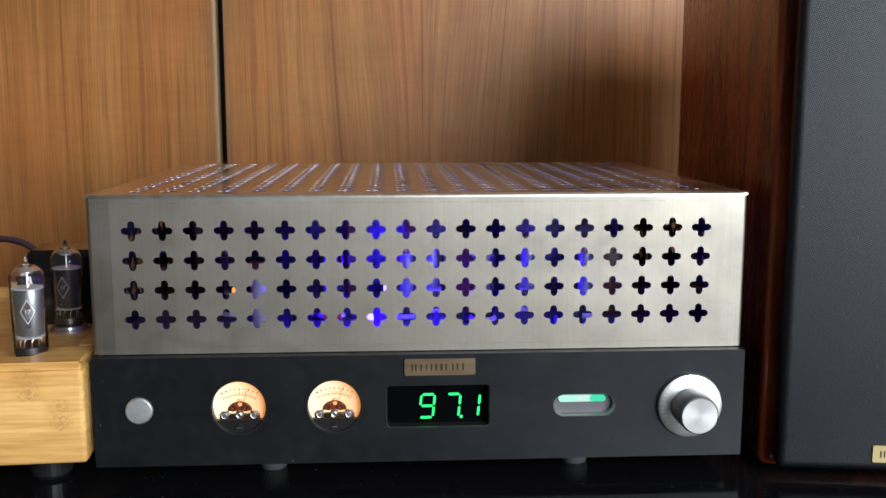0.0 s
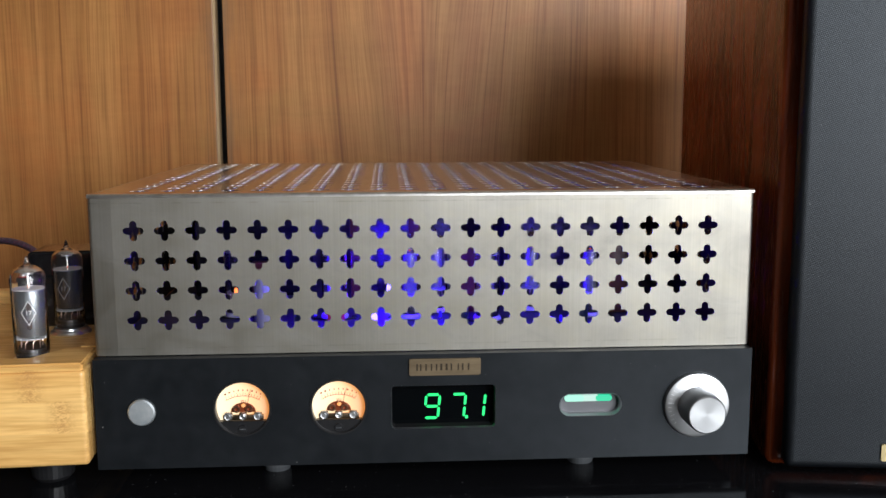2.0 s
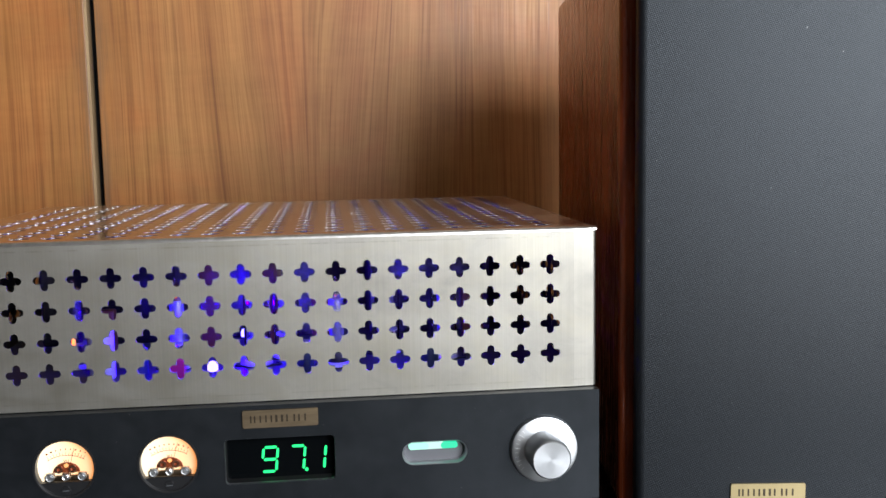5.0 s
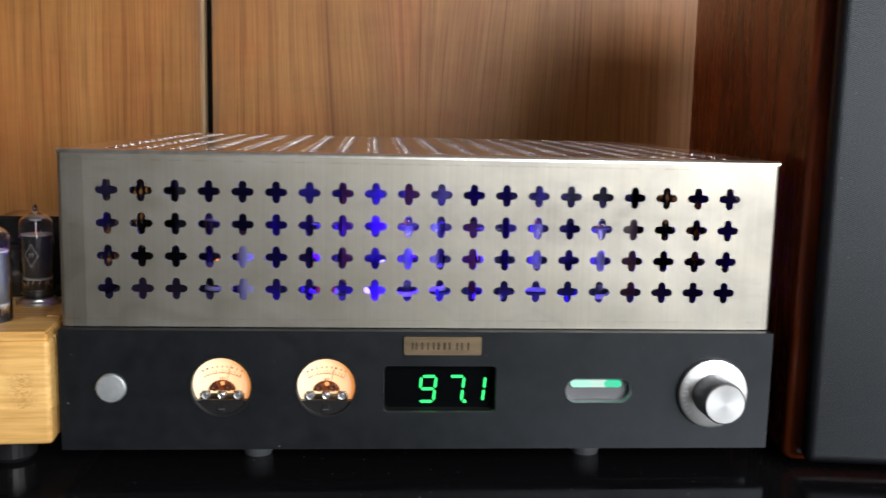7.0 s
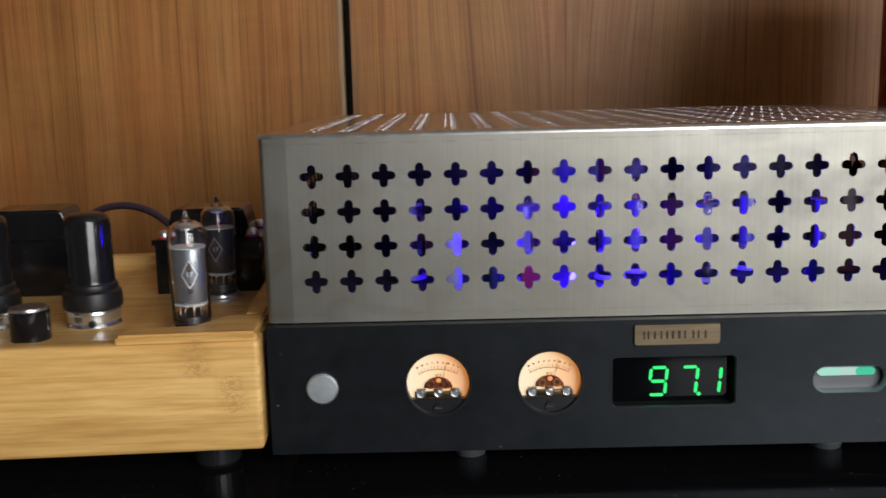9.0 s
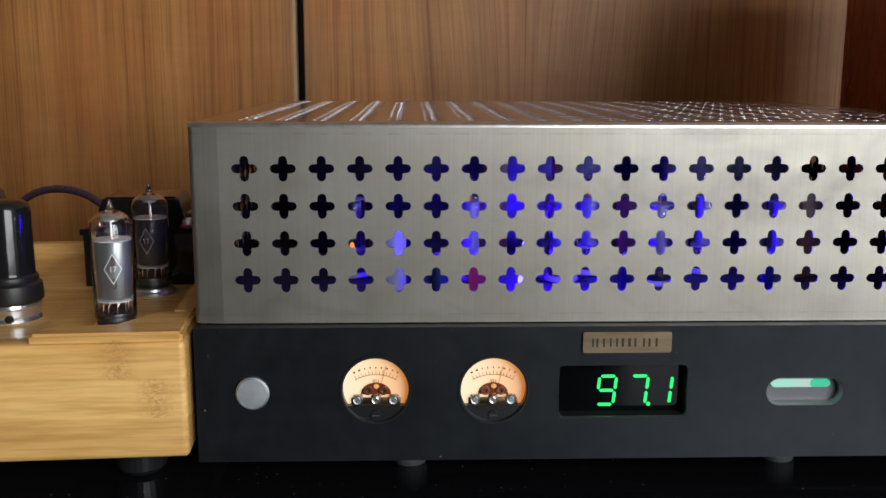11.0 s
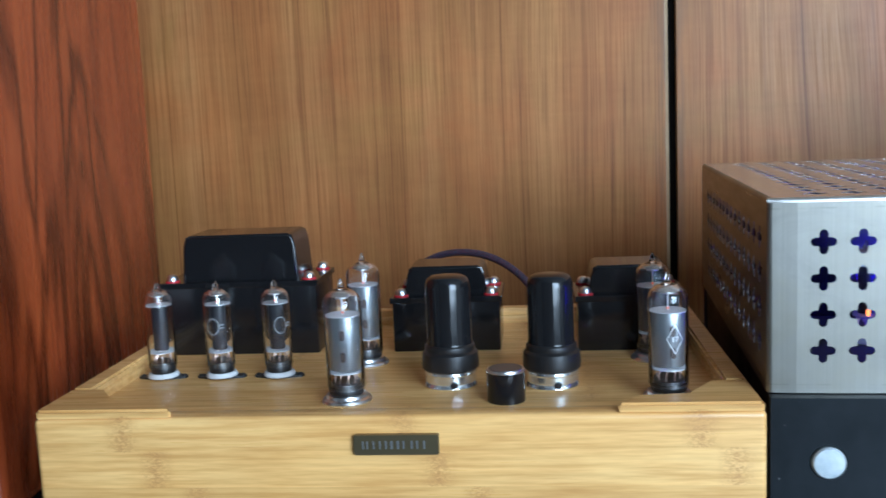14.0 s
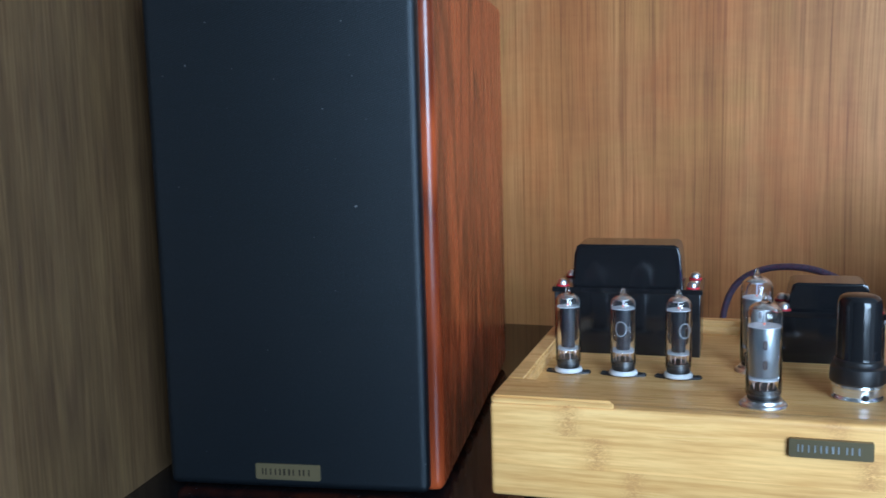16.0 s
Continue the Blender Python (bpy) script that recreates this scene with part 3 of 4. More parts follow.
# ---- loudspeakers ----
def loudspeaker(m, mirror, inset, reveal, label):
    """Bookshelf loudspeaker: rosewood cabinet, cloth grille on a frame, bronze badge. Origin at its front inner bottom corner, inner side towards x = 0."""
    sp = tagged(empty("loudspeaker", m), label, "loudspeaker", "pair of loudspeakers")
    s = -1 if mirror else 1
    w, d, h = 0.205, 0.375, 0.376

    def span(a, b):
        return (min(s * a, s * b), max(s * a, s * b))
    bm = box(bmesh.new(), *span(0, w), 0.0, d, 0.0, h, 0.0085, 6)
    part("cabinet", bm, ROSEWOOD, sp, "reddish-brown rosewood veneer", smooth=50)
    part("baffle", box(bmesh.new(), *span(inset - reveal, w - 0.0060), -0.0015, 0.006, 0.0060, h - 0.0060, 0.001), MATT, sp, "black front baffle")
    gr = box(bmesh.new(), *span(inset, inset + 0.191), -0.017, -0.003, 0.005, h - 0.006, 0.006, 4)
    part("grille", gr, CLOTH, sp, "dark blue-grey cloth over a frame", smooth=60)
    name_plate(sp, 0.0475, 0.0115, pose(0.0925 if not mirror else -0.1084, -0.0168, 0.0175), GOLD, RELIEF, "pale bronze name badge")
    for fx in (0.02, w - 0.02):
        for fy in (0.03, d - 0.03):
            part("pad", turned([(0, 0.0), (0.006, 0.0), (0.006, 0.0030), (0, 0.0030)], 12, pose(s * fx, fy, -0.0030)), RUBBER, sp)
    return sp


loudspeaker(pose(0.4440, 0.004, 0.0030, 0, 0, -7.5), False, 0.0080, -0.002, "rosewood bookshelf loudspeaker beside the steel receiver")
loudspeaker(pose(-0.4490, 0.0000, 0.0030, 0, 0, 10), True, 0.0075, -0.002, "rosewood bookshelf loudspeaker beside the bamboo amplifier")

# ---- stereo receiver ----
W, PT, PB, CY, CT, DEEP = 0.43, 0.0865, 0.0135, 0.008, 0.1915, 0.335
rec = tagged(empty("stereo_receiver", pose(0, 0, 0)), "tube receiver with perforated steel cover and black front panel", "receiver")

METERS, DISP, SLOT, BTN = (0.094, 0.156), (0.2245, 0.051), (0.322, 0.050), (0.030, 0.0515)
bm = bmesh.new()


def front(u, v, d):
    return (u, d, v)


for u0, u1, hole in (
        (0.0005, 0.062, circle(0.0095, 32, BTN[0], BTN[1])),
        (0.062, 0.125, circle(0.0188, 48, METERS[0], 0.0525)),
        (0.125, 0.186, circle(0.0188, 48, METERS[1], 0.0522)),
        (0.186, 0.285, round_rect(0.068, 0.0285, 0.0025, 6, DISP[0], DISP[1])),
        (0.285, 0.362, round_rect(0.042, 0.0155, 0.00774, 10, SLOT[0], SLOT[1])),
        (0.362, W - 0.0005, None)):
    holed(bm, u0, u1, PB, PT, hole, 0.008, front)
bmesh.ops.remove_doubles(bm, verts=bm.verts, dist=1e-6)
for q in (((0.0005, PB), (0.0005, PT)), ((0.0005, PT), (W - 0.0005, PT)), ((W - 0.0005, PT), (W - 0.0005, PB)), ((W - 0.0005, PB), (0.0005, PB))):
    bm.faces.new([bm.verts.new(c) for c in ((q[0][0], 0, q[0][1]), (q[1][0], 0, q[1][1]), (q[1][0], 0.008, q[1][1]), (q[0][0], 0.008, q[0][1]))])
bmesh.ops.remove_doubles(bm, verts=bm.verts, dist=1e-6)
part("front_panel", bm, PANEL, rec, "matt black anodised metal")
part("chassis", box(bmesh.new(), 0.003, W - 0.003, 0.0205, DEEP - 0.004, 0.0143, 0.086, 0.001), PANEL, rec)
part("deck", boxed(0.004, W - 0.004, 0.012, DEEP - 0.006, 0.0865, 0.089), DECK, rec)
for fx in (0.112, 0.322):
    for fy in (0.032, 0.29):
        part("foot", turned([(0, 0), (0.0085, 0), (0.0095, 0.003), (0.0095, 0.0145), (0, 0.0145)], 24, pose(fx, fy, 0)), RUBBER, rec)
name_plate(rec, 0.0465, 0.0112, pose(0.2255, -0.0003, 0.0782), BRASS, RELIEF, "bronze name badge")

# push button
part("button", turned([(0, 0.0024), (0.0078, 0.0022), (0.0088, 0.0012), (0.0089, -0.006), (0, -0.006)], 36, pose(BTN[0], 0, BTN[1], 90)), BUTTON, rec, "round satin aluminium push button", smooth=40)

# level meters
for mi, mx in enumerate(METERS):
    mz = 0.0525 - 0.0003 * mi
    meter = empty("level_meter", pose(mx, 0.0, mz))
    meter.parent = rec
    part("bezel", turned([(0.0187, -0.006), (0.0187, 0.0006), (0.0179, 0.0006), (0.0173, 0.0), (0.0173, -0.006)], 48, pose(0, 0, 0, 90)), BLACK, meter, "thin black bezel", smooth=40)
    arc = [(0.0178 * math.cos(radians(a)), 0.0178 * math.sin(radians(a))) for a in range(-30, 211, 6)]
    part("dial", prism(bmesh.new(), arc, 0.005, 0.0062), DIAL, meter, "warm backlit dial")
    low = [(0.0178 * math.cos(radians(a)), 0.0178 * math.sin(radians(a))) for a in range(-150, -29, 6)]
    part("mask", prism(bmesh.new(), low, 0.0012, 0.004), BLACK, meter, "black lower cover")
    part("adjuster", turned([(0, 0.0008), (0.0026, 0.0008), (0.0028, 0), (0.0028, -0.002), (0, -0.002)], 20, pose(0, 0.0012, -0.0140, 90)), BLACK, meter)
    part("slot", boxed(-0.002, 0.002, 0.0001, 0.0006, -0.0143, -0.0137), RUBBER, meter)
    bar = bmesh.new()
    box(bar, -0.0132, 0.0132, 0.0030, 0.0049, -0.0086, -0.0052, 0.0007)
    for bx in (-0.0095, 0.0, 0.0095):
        box(bar, bx - 0.0026, bx + 0.0026, 0.0026, 0.0049, -0.0086, -0.0036, 0.0009)
    part("movement_bridge", bar, mat("bridge_metal", (0.16, 0.115, 0.075), 0.34, 1.0), meter, "dull metal bridge", smooth=40)
    for bx, br in ((-0.0095, 0.0027), (0.0, 0.0023), (0.0095, 0.0027)):
        part("bridge_screw", turned([(0, 0.0018), (br * 0.5, 0.0018), (br * 0.6, 0.0012), (br * 0.85, 0.0014), (br, 0.001), (br, -0.001), (0, -0.001)], 20, pose(bx, 0.0026, -0.0058, 90)), ALU if bx else CHROME, meter, smooth=40)
    hub = [(0.0080 * math.cos(radians(a)), -0.0034 + 0.0062 * math.sin(radians(a))) for a in range(0, 181, 10)]
    part("movement", prism(bmesh.new(), hub, 0.0036, 0.0048), mat("coil_lacquer", (0.20, 0.045, 0.015), 0.3, 0.3), meter, "dark copper-coloured coil")
    for cx in (-0.0042, 0.0040):
        part("coil_winding", turned([(0.0012, 0), (0.0024, 0), (0.0024, 0.0012), (0.0012, 0.0012), (0.0012, 0)], 16, pose(cx, 0.0037, -0.0012, 90)), COPPER, meter)
    part("lamp", lathe(bmesh.new(), [(0, -0.0014), (0.0012, -0.0008), (0.0015, 0), (0.0012, 0.0008), (0, 0.0014)], 12, pose(0.0003, 0.0030, 0.0012)), glow("dial_lamp", (1.0, 0.42, 0.12), 1.3), meter)
    ink = bmesh.new()
    AZ = -0.0140

    def stroke(ra, rb, a, half):
        c, s_ = math.cos(a), math.sin(a)
        q = [(r * c + o * s_, 0.0046, AZ + r * s_ - o * c) for r, o in ((ra, -half), (rb, -half), (rb, half), (ra, half))]
        ink.faces.new([ink.verts.new(p) for p in q])
    for k in range(24):
        a0, a1 = radians(121 - 62 * k / 24), radians(121 - 62 * (k + 1) / 24)
        q = [(r * math.cos(a), 0.0046, AZ + r * math.sin(a)) for r, a in ((0.0210, a0), (0.0213, a0), (0.0213, a1), (0.0210, a1))]
        ink.faces.new([ink.verts.new(c) for c in q])
    for k in range(13):
        stroke(0.0213, 0.0229 if k % 2 else 0.0235, radians(118.5 - 4.8 * k), 0.00011)
    for k, wd in enumerate((0.0006, 0.0006, 0.0003, 0.0003, 0.0003, 0.0003, 0.0005, 0.0003, 0.0003)):
        stroke(0.0245, 0.0255, radians(117 - 6.8 * k), wd)
    part("scale_marks", ink, INK, meter, "fine dark scale marks")
    lettering("scale_letters", "VU", 0.0026, INK, meter, pose(0.0, 0.0046, 0.0034, 90))
    part("needle", sweep(bmesh.new(), [(0.0026, 0.0040, 0.0015), (0.0054, 0.0040, 0.0118)], 0.00013, 6), INK, meter)

# frequency display
disp = part("display_window", prism(bmesh.new(), round_rect(0.0676, 0.0281, 0.0025, 6, DISP[0], DISP[1]), 0.0088, 0.0110), DISPLAY, rec, "smoked black display window")
rim = bmesh.new()
outer, inner = round_rect(0.0686, 0.0291, 0.003, 6, *DISP), round_rect(0.0676, 0.0281, 0.0025, 6, *DISP)
va, vb = [rim.verts.new((x, -0.0002, z)) for x, z in outer], [rim.verts.new((x, 0.0012, z)) for x, z in inner]
for i in range(len(va)):
    rim.faces.new((va[i], va[(i + 1) % len(va)], vb[(i + 1) % len(va)], vb[i]))
part("display_rim", rim, mat("chamfer", (0.42, 0.42, 0.44), 0.35, 0.9), rec, "bright chamfered edge")
liner = bmesh.new()
edge = round_rect(0.0672, 0.0277, 0.0023, 6, *DISP)
front, back = ([liner.verts.new((x, y, z)) for x, z in edge] for y in (0.0012, 0.0087))
for i in range(len(edge)):
    liner.faces.new((front[i], front[(i + 1) % len(edge)], back[(i + 1) % len(edge)], back[i]))
part("display_liner", liner, MATT, rec, "matt black lining of the window")
SEGS = {"9": "abcdfg", "7": "abc", "1": "bc"}


def digit(ch, cx, cz, label, w=0.0090, h=0.0158, t=0.0016, lean=0.10):
    fig = empty("digit", pose(cx, 0, cz))
    fig.parent = rec
    tagged(fig, label)
    hw, hh = w / 2, h / 2

    def bar(p, q):
        d = Vector((q[0] - p[0], q[1] - p[1])).normalized()
        n = Vector((-d.y, d.x)) * t / 2
        p, q = Vector(p) + d * t * 0.35, Vector(q) - d * t * 0.35
        pts = [p, p + d * t / 2 + n, q - d * t / 2 + n, q, q - d * t / 2 - n, p + d * t / 2 - n]
        part("segment", prism(bmesh.new(), [(v.x + v.y * lean, v.y) for v in pts], 0.0081, 0.0088), GREEN, fig)
    where = {"a": ((-hw, hh), (hw, hh)), "b": ((hw, hh), (hw, 0)), "c": ((hw, 0), (hw, -hh)), "d": ((-hw, -hh), (hw, -hh)), "f": ((-hw, hh), (-hw, 0)), "g": ((-hw, 0), (hw, 0))}
    for k in SEGS[ch]:
        bar(*where[k])


digit("9", 0.2174, 0.0487, "lit green figure 9")
digit("7", 0.2346, 0.0487, "lit green figure 7")
digit("1", 0.2477, 0.0487, "lit green figure 1")
part("decimal_point", turned([(0, 0.0), (0.0011, 0.0), (0.0011, 0.0006), (0, 0.0006)], 12, pose(0.2403, 0.0088, 0.0409, 90)), GREEN, disp)

# tuning eye in its slot
eye = empty("tuning_eye", pose(*(SLOT[0], 0, SLOT[1])))
eye.parent = rec
part("slot_back", prism(bmesh.new(), round_rect(0.0415, 0.015, 0.0074, 8), 0.0065, 0.0075), mat("slot_liner", (0.10, 0.10, 0.11), 0.4), eye, "grey liner of the slot")
wall_in, wall_out = round_rect(0.0400, 0.0136, 0.0067, 8), round_rect(0.0418, 0.0153, 0.0076, 8)
sleeve = bmesh.new()
ra, rb, rc = ([sleeve.verts.new((x, y, z)) for x, z in pts] for pts, y in ((wall_out, 0.0002), (wall_in, 0.0012), (wall_in, 0.0064)))
for pa, pb in ((ra, rb), (rb, rc)):
    for k in range(len(pa)):
        sleeve.faces.new((pa[k], pa[(k + 1) % len(pa)], pb[(k + 1) % len(pa)], pb[k]))
part("slot_wall", sleeve, mat("satin_slot_edge", (0.46, 0.47, 0.49), 0.38, 0.9), eye, "pale satin wall of the slot", smooth=50)
part("light_bar", prism(bmesh.new(), round_rect(0.0130, 0.0042, 0.0020, 6, -0.0100, 0.0030), 0.0048, 0.0066), MINT, eye, "mint-green lit end")
part("light_bar", boxed(-0.0056, 0.0060, 0.0049, 0.0066, 0.0009, 0.0051), PALE, eye, "pale lit middle")
part("light_bar", prism(bmesh.new(), round_rect(0.0110, 0.0042, 0.0020, 6, 0.0098, 0.0030), 0.0047, 0.0066), JADE, eye, "deep green lit end")

# volume knob
knob = empty("volume_knob", pose(0.3925, 0, 0.0490))
knob.parent = rec
part("skirt", turned([(0, 0.0042), (0.0201, 0.0042), (0.0215, 0.0036), (0.0222, 0.0010), (0.0222, 0.0002), (0, 0.0002)], 64, pose(0, 0, 0, 90)), SKIRT, knob, "satin aluminium dial plate", smooth=30)
part("grip", turned([(0, 0.0245), (0.0116, 0.0245), (0.0124, 0.0237), (0.0127, 0.0225), (0.0131, 0.0042), (0, 0.0042)], 56, pose(0, 0, 0, 90)), ALU, knob, "turned aluminium cap", smooth=30)
ticks = bmesh.new()
for k in range(15):
    a = radians(92 + 9 * k)
    c, s_ = math.cos(a), math.sin(a)
    ln = 0.0036 if k % 3 == 0 else 0.0022
    q = [(r * c + o * s_, -0.0043, r * s_ - o * c) for r, o in ((0.0196 - ln, -0.00016), (0.0196, -0.00016), (0.0196, 0.00016), (0.0196 - ln, 0.00016))]
    ticks.faces.new([ticks.verts.new(p) for p in q])
part("dial_marks", ticks, mat("engraving", (0.85, 0.86, 0.87), 0.6, 0.2), knob)
part("pointer", turned([(0, 0), (0.0008, 0), (0.0008, 0.0003), (0, 0.0003)], 10, pose(0.0, -0.0042, 0.0125, 90)), BLACK, knob)

# perforated cover: one bent sheet
T, R, BAND = 0.0011, 0.0026, 0.0150
PX, PZ, X0H, Z0H, PY, Y0H = 0.01953, 0.01933, 0.0282, 0.1100, 0.01953, 0.0300
HOLE = cross(0.0133, 0.0047)


def set_back(u):
    """The ends of the front are bent back a little."""
    e = min(u, W - u)
    return 0.0008 * (1 - e / BAND) if e < BAND else 0.0


def cover_front(u, v, d):
    return (u, CY + set_back(u) + d, v)


def cover_top(u, v, d):
    return (u, v, CT - d)


def cover_left(u, v, d):
    return (0.0 + d, u, v)


def cover_right(u, v, d):
    return (W - d, u, v)


def perforated(place, u0, u1, v0, v1, cols, rows, us, vs, pu, pv, thick, cuts=()):
    bm = bmesh.new()
    ua, ub, va_, vb_ = us - pu / 2, us + (cols - 0.5) * pu, vs - pv / 2, vs + (rows - 0.5) * pv
    for i in range(cols):
        for j in range(rows):
            cu, cv = us + i * pu, vs + j * pv
            holed(bm, cu - pu / 2, cu + pu / 2, cv - pv / 2, cv + pv / 2, [(cu + a, cv + b) for a, b in HOLE], thick, place)
    xs = sorted({u0, ua, ub, u1, *cuts})
    for a, b in zip(xs, xs[1:]):
        for c, d in ((v0, va_), (vb_, v1)) if a >= ua - 1e-9 and b <= ub + 1e-9 else ((v0, v1),):
            holed(bm, a, b, c, d, None, thick, place)
    bmesh.ops.remove_doubles(bm, verts=bm.verts, dist=1e-6)
    return bm


CB = 0.0870
cover = empty("cover", pose(0, 0, 0))
cover.parent = rec
tagged(cover, "perforated stainless steel cover with cross-shaped holes")
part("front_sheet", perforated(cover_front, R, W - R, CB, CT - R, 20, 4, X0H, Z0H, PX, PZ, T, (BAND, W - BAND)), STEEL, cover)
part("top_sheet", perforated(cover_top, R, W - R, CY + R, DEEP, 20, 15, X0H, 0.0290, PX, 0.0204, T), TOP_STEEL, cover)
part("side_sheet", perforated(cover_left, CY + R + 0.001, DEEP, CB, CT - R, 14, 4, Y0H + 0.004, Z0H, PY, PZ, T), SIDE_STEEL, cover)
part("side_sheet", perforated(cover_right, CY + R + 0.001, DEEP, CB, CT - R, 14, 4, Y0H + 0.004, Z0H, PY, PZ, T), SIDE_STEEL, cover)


def bend(fn, ends, n=6):
    bm = bmesh.new()
    rows = []
    for k in range(n + 1):
        a = math.pi / 2 * k / n
        rows.append([bm.verts.new(fn(a, e)) for e in ends])
    for a, b in zip(rows, rows[1:]):
        for i in range(len(ends) - 1):
            bm.faces.new((a[i], a[i + 1], b[i + 1], b[i]))
    return bm


def front_bend(a, u):
    return (u, CY + set_back(u) * (1 - math.sin(a)) + R * (1 - math.cos(a)), CT - R + R * math.sin(a))


part("bend", bend(front_bend, (0.0, R, BAND, W - BAND, W - R, W)), BEND_STEEL, cover, "steel fold, coloured paler for its highlight", smooth=40)
for sgn, xe in ((1, 0.0), (-1, W)):
    part("bend", bend(lambda a, y: (xe + sgn * R * (1 - math.cos(a)), y, CT - R + R * math.sin(a)), (CY + R + 0.001, DEEP)), STEEL, cover, smooth=40)
    part("bend", bend(lambda a, z: (xe + sgn * R * (1 - math.sin(a)), CY + 0.0008 + (R + 0.0002) * (1 - math.cos(a)) , z), (CB, CT - R)), STEEL, cover, smooth=40)
part("back_sheet", boxed(0.001, W - 0.001, DEEP - 0.001, DEEP, 0.02, CT - 0.001), DECK, cover)

# inside the receiver


def glass_profile(r, z0, z1, tip, wall=0.0007):
    out = [(0.0, z0), (r * 0.7, z0), (r * 0.96, z0 + 0.0012), (r, z0 + 0.003), (r, z1)]
    dome = [(r * math.cos(a), z1 + r * 0.78 * math.sin(a)) for a in (radians(d) for d in range(15, 76, 15))]
    top = z1 + r * 0.78
    nip = [(0.0021, top + 0.0005), (0.0017, top + 0.002), (0.0011, top + (tip - top) * 0.7), (0.0, tip)]
    ins = [(0.0, top - wall)] + [((r - wall) * math.cos(a), z1 + (r - wall) * 0.78 * math.sin(a)) for a in (radians(d) for d in range(75, 14, -15))]
    ins += [(r - wall, z1), (r - wall, z0 + 0.004), (r * 0.8, z0 + 0.0022), (0.0, z0 + 0.0022)]
    return out + dome + nip, ins


def vacuum_tube(m, label, r, z1, tip, kind, mark=None, turn=0.0, plate=None):
    """A glass tube in its socket: envelope, anode, micas, getter, pins and printed mark."""
    tube = tagged(empty("vacuum_tube", m), label, "vacuum tube", "tubes of the amplifier")
    z0 = 0.0065
    prof, ins = glass_profile(r, z0, z1, tip)
    bm = turned(prof, 36)
    bmesh.ops.recalc_face_normals(bm, faces=bm.faces)
    outside = set(bm.faces)
    lathe(bm, ins, 36)
    inside = [f for f in bm.faces if f not in outside]
    bmesh.ops.recalc_face_normals(bm, faces=inside)
    bmesh.ops.reverse_faces(bm, faces=inside)
    env = part("glass_envelope", bm, GLASS, tube, "clear glass", smooth=60, orient=False)
    env.visible_shadow = False
    if kind == "power":
        part("socket_ring", turned([(0, 0), (r + 0.0034, 0), (r + 0.0037, 0.0009), (r + 0.0030, 0.0022), (r + 0.0012, 0.0030), (r + 0.0006, 0.0046), (r - 0.0006, 0.0050), (0, 0.0050)], 36), CHROME, tube, "chromed socket ring", smooth=35)
    else:
        part("socket_ring", turned([(0, 0.0012), (r + 0.0010, 0.0012), (r + 0.0012, 0.0022), (r + 0.0002, 0.0042), (0, 0.0042)], 32), CERAMIC, tube, "white ceramic socket", smooth=35)
        ear = bmesh.new()
        pts = [(-0.0168, 0), (-0.0158, 0.0026), (-0.006, 0.0060), (0.006, 0.0060), (0.0158, 0.0026), (0.0168, 0), (0.0158, -0.0026), (0.006, -0.0060), (-0.006, -0.0060), (-0.0158, -0.0026)]
        prism(ear, pts, 0.0, 0.0014)
        bmesh.ops.transform(ear, matrix=pose(0, 0, 0, 90), verts=ear.verts)
        for ex in (-0.0142, 0.0142):
            lathe(ear, [(0, 0.0024), (0.0012, 0.0024), (0.0018, 0.0014), (0.0018, 0.0012)], 10, pose(ex, 0, 0))
        part("socket_flange", ear, BLACK, tube, "black flange with two screws")
    part("base", turned([(0, 0.0034), (r * 0.86, 0.0034), (r * 0.93, z0 + 0.0006), (r * 0.8, z0 + 0.0045), (0, z0 + 0.0045)], 28), BAKELITE, tube, "dark pressed base", smooth=40)
    bot, top = z0 + 0.0125, z1 - (0.008 if kind == "power" else 0.004)
    ra = r * (0.86 if kind == "power" else 0.56)
    anode = turned([(0, bot), (ra * 0.96, bot), (ra, bot + 0.001), (ra, top - 0.001), (ra * 0.96, top), (0, top)], 28)
    bmesh.ops.scale(anode, vec=(1.0, 0.8, 1.0), verts=anode.verts)
    # Dark anodes: the small tubes, and one power tube darkened for shade.
    part("anode", anode, plate or (ANODE if kind == "power" else DARK_ANODE), tube, "dark metal anode" if DARK_ANODE in (plate, None if kind == "power" or plate else DARK_ANODE) else "grey metal anode", smooth=40)
    for z in (bot - 0.0008, top + 0.0008):
        part("mica", turned([(0, z - 0.0002), (r * 0.92, z - 0.0002), (r * 0.92, z + 0.0002), (0, z + 0.0002)], 28), MICA, tube)
    for z in (bot + (top - bot) * 0.28, bot + (top - bot) * 0.68):
        if kind == "power":
            bm = bmesh.new()
            prism(bm, round_rect(0.0030, 0.0062, 0.0015, 5, 0, z), -ra * 0.8 - 0.0006, -ra * 0.8 + 0.0012)
            bmesh.ops.transform(bm, matrix=pose(0, 0, 0, 0, 0, turn), verts=bm.verts)
            part("anode_slot", bm, SLOT_DARK, tube)
    wires = bmesh.new()
    for k in range(9):
        a = math.tau * k / 9 + 0.2
        rr = r * 0.62
        sweep(wires, [(rr * math.cos(a), rr * math.sin(a), z0 + 0.003), (rr * math.cos(a), rr * math.sin(a), z0 + 0.008), (ra * 0.7 * math.cos(a + 0.3), ra * 0.5 * math.sin(a + 0.3), bot)], 0.00035, 5)
    part("pin_wires", wires, PIN, tube, "copper-coloured lead wires")
    part("heater", turned([(0, bot - 0.0035), (0.0006, bot - 0.003), (0.0006, bot - 0.001), (0, bot - 0.0005)], 10), HEATER, tube, "faintly glowing orange heater")
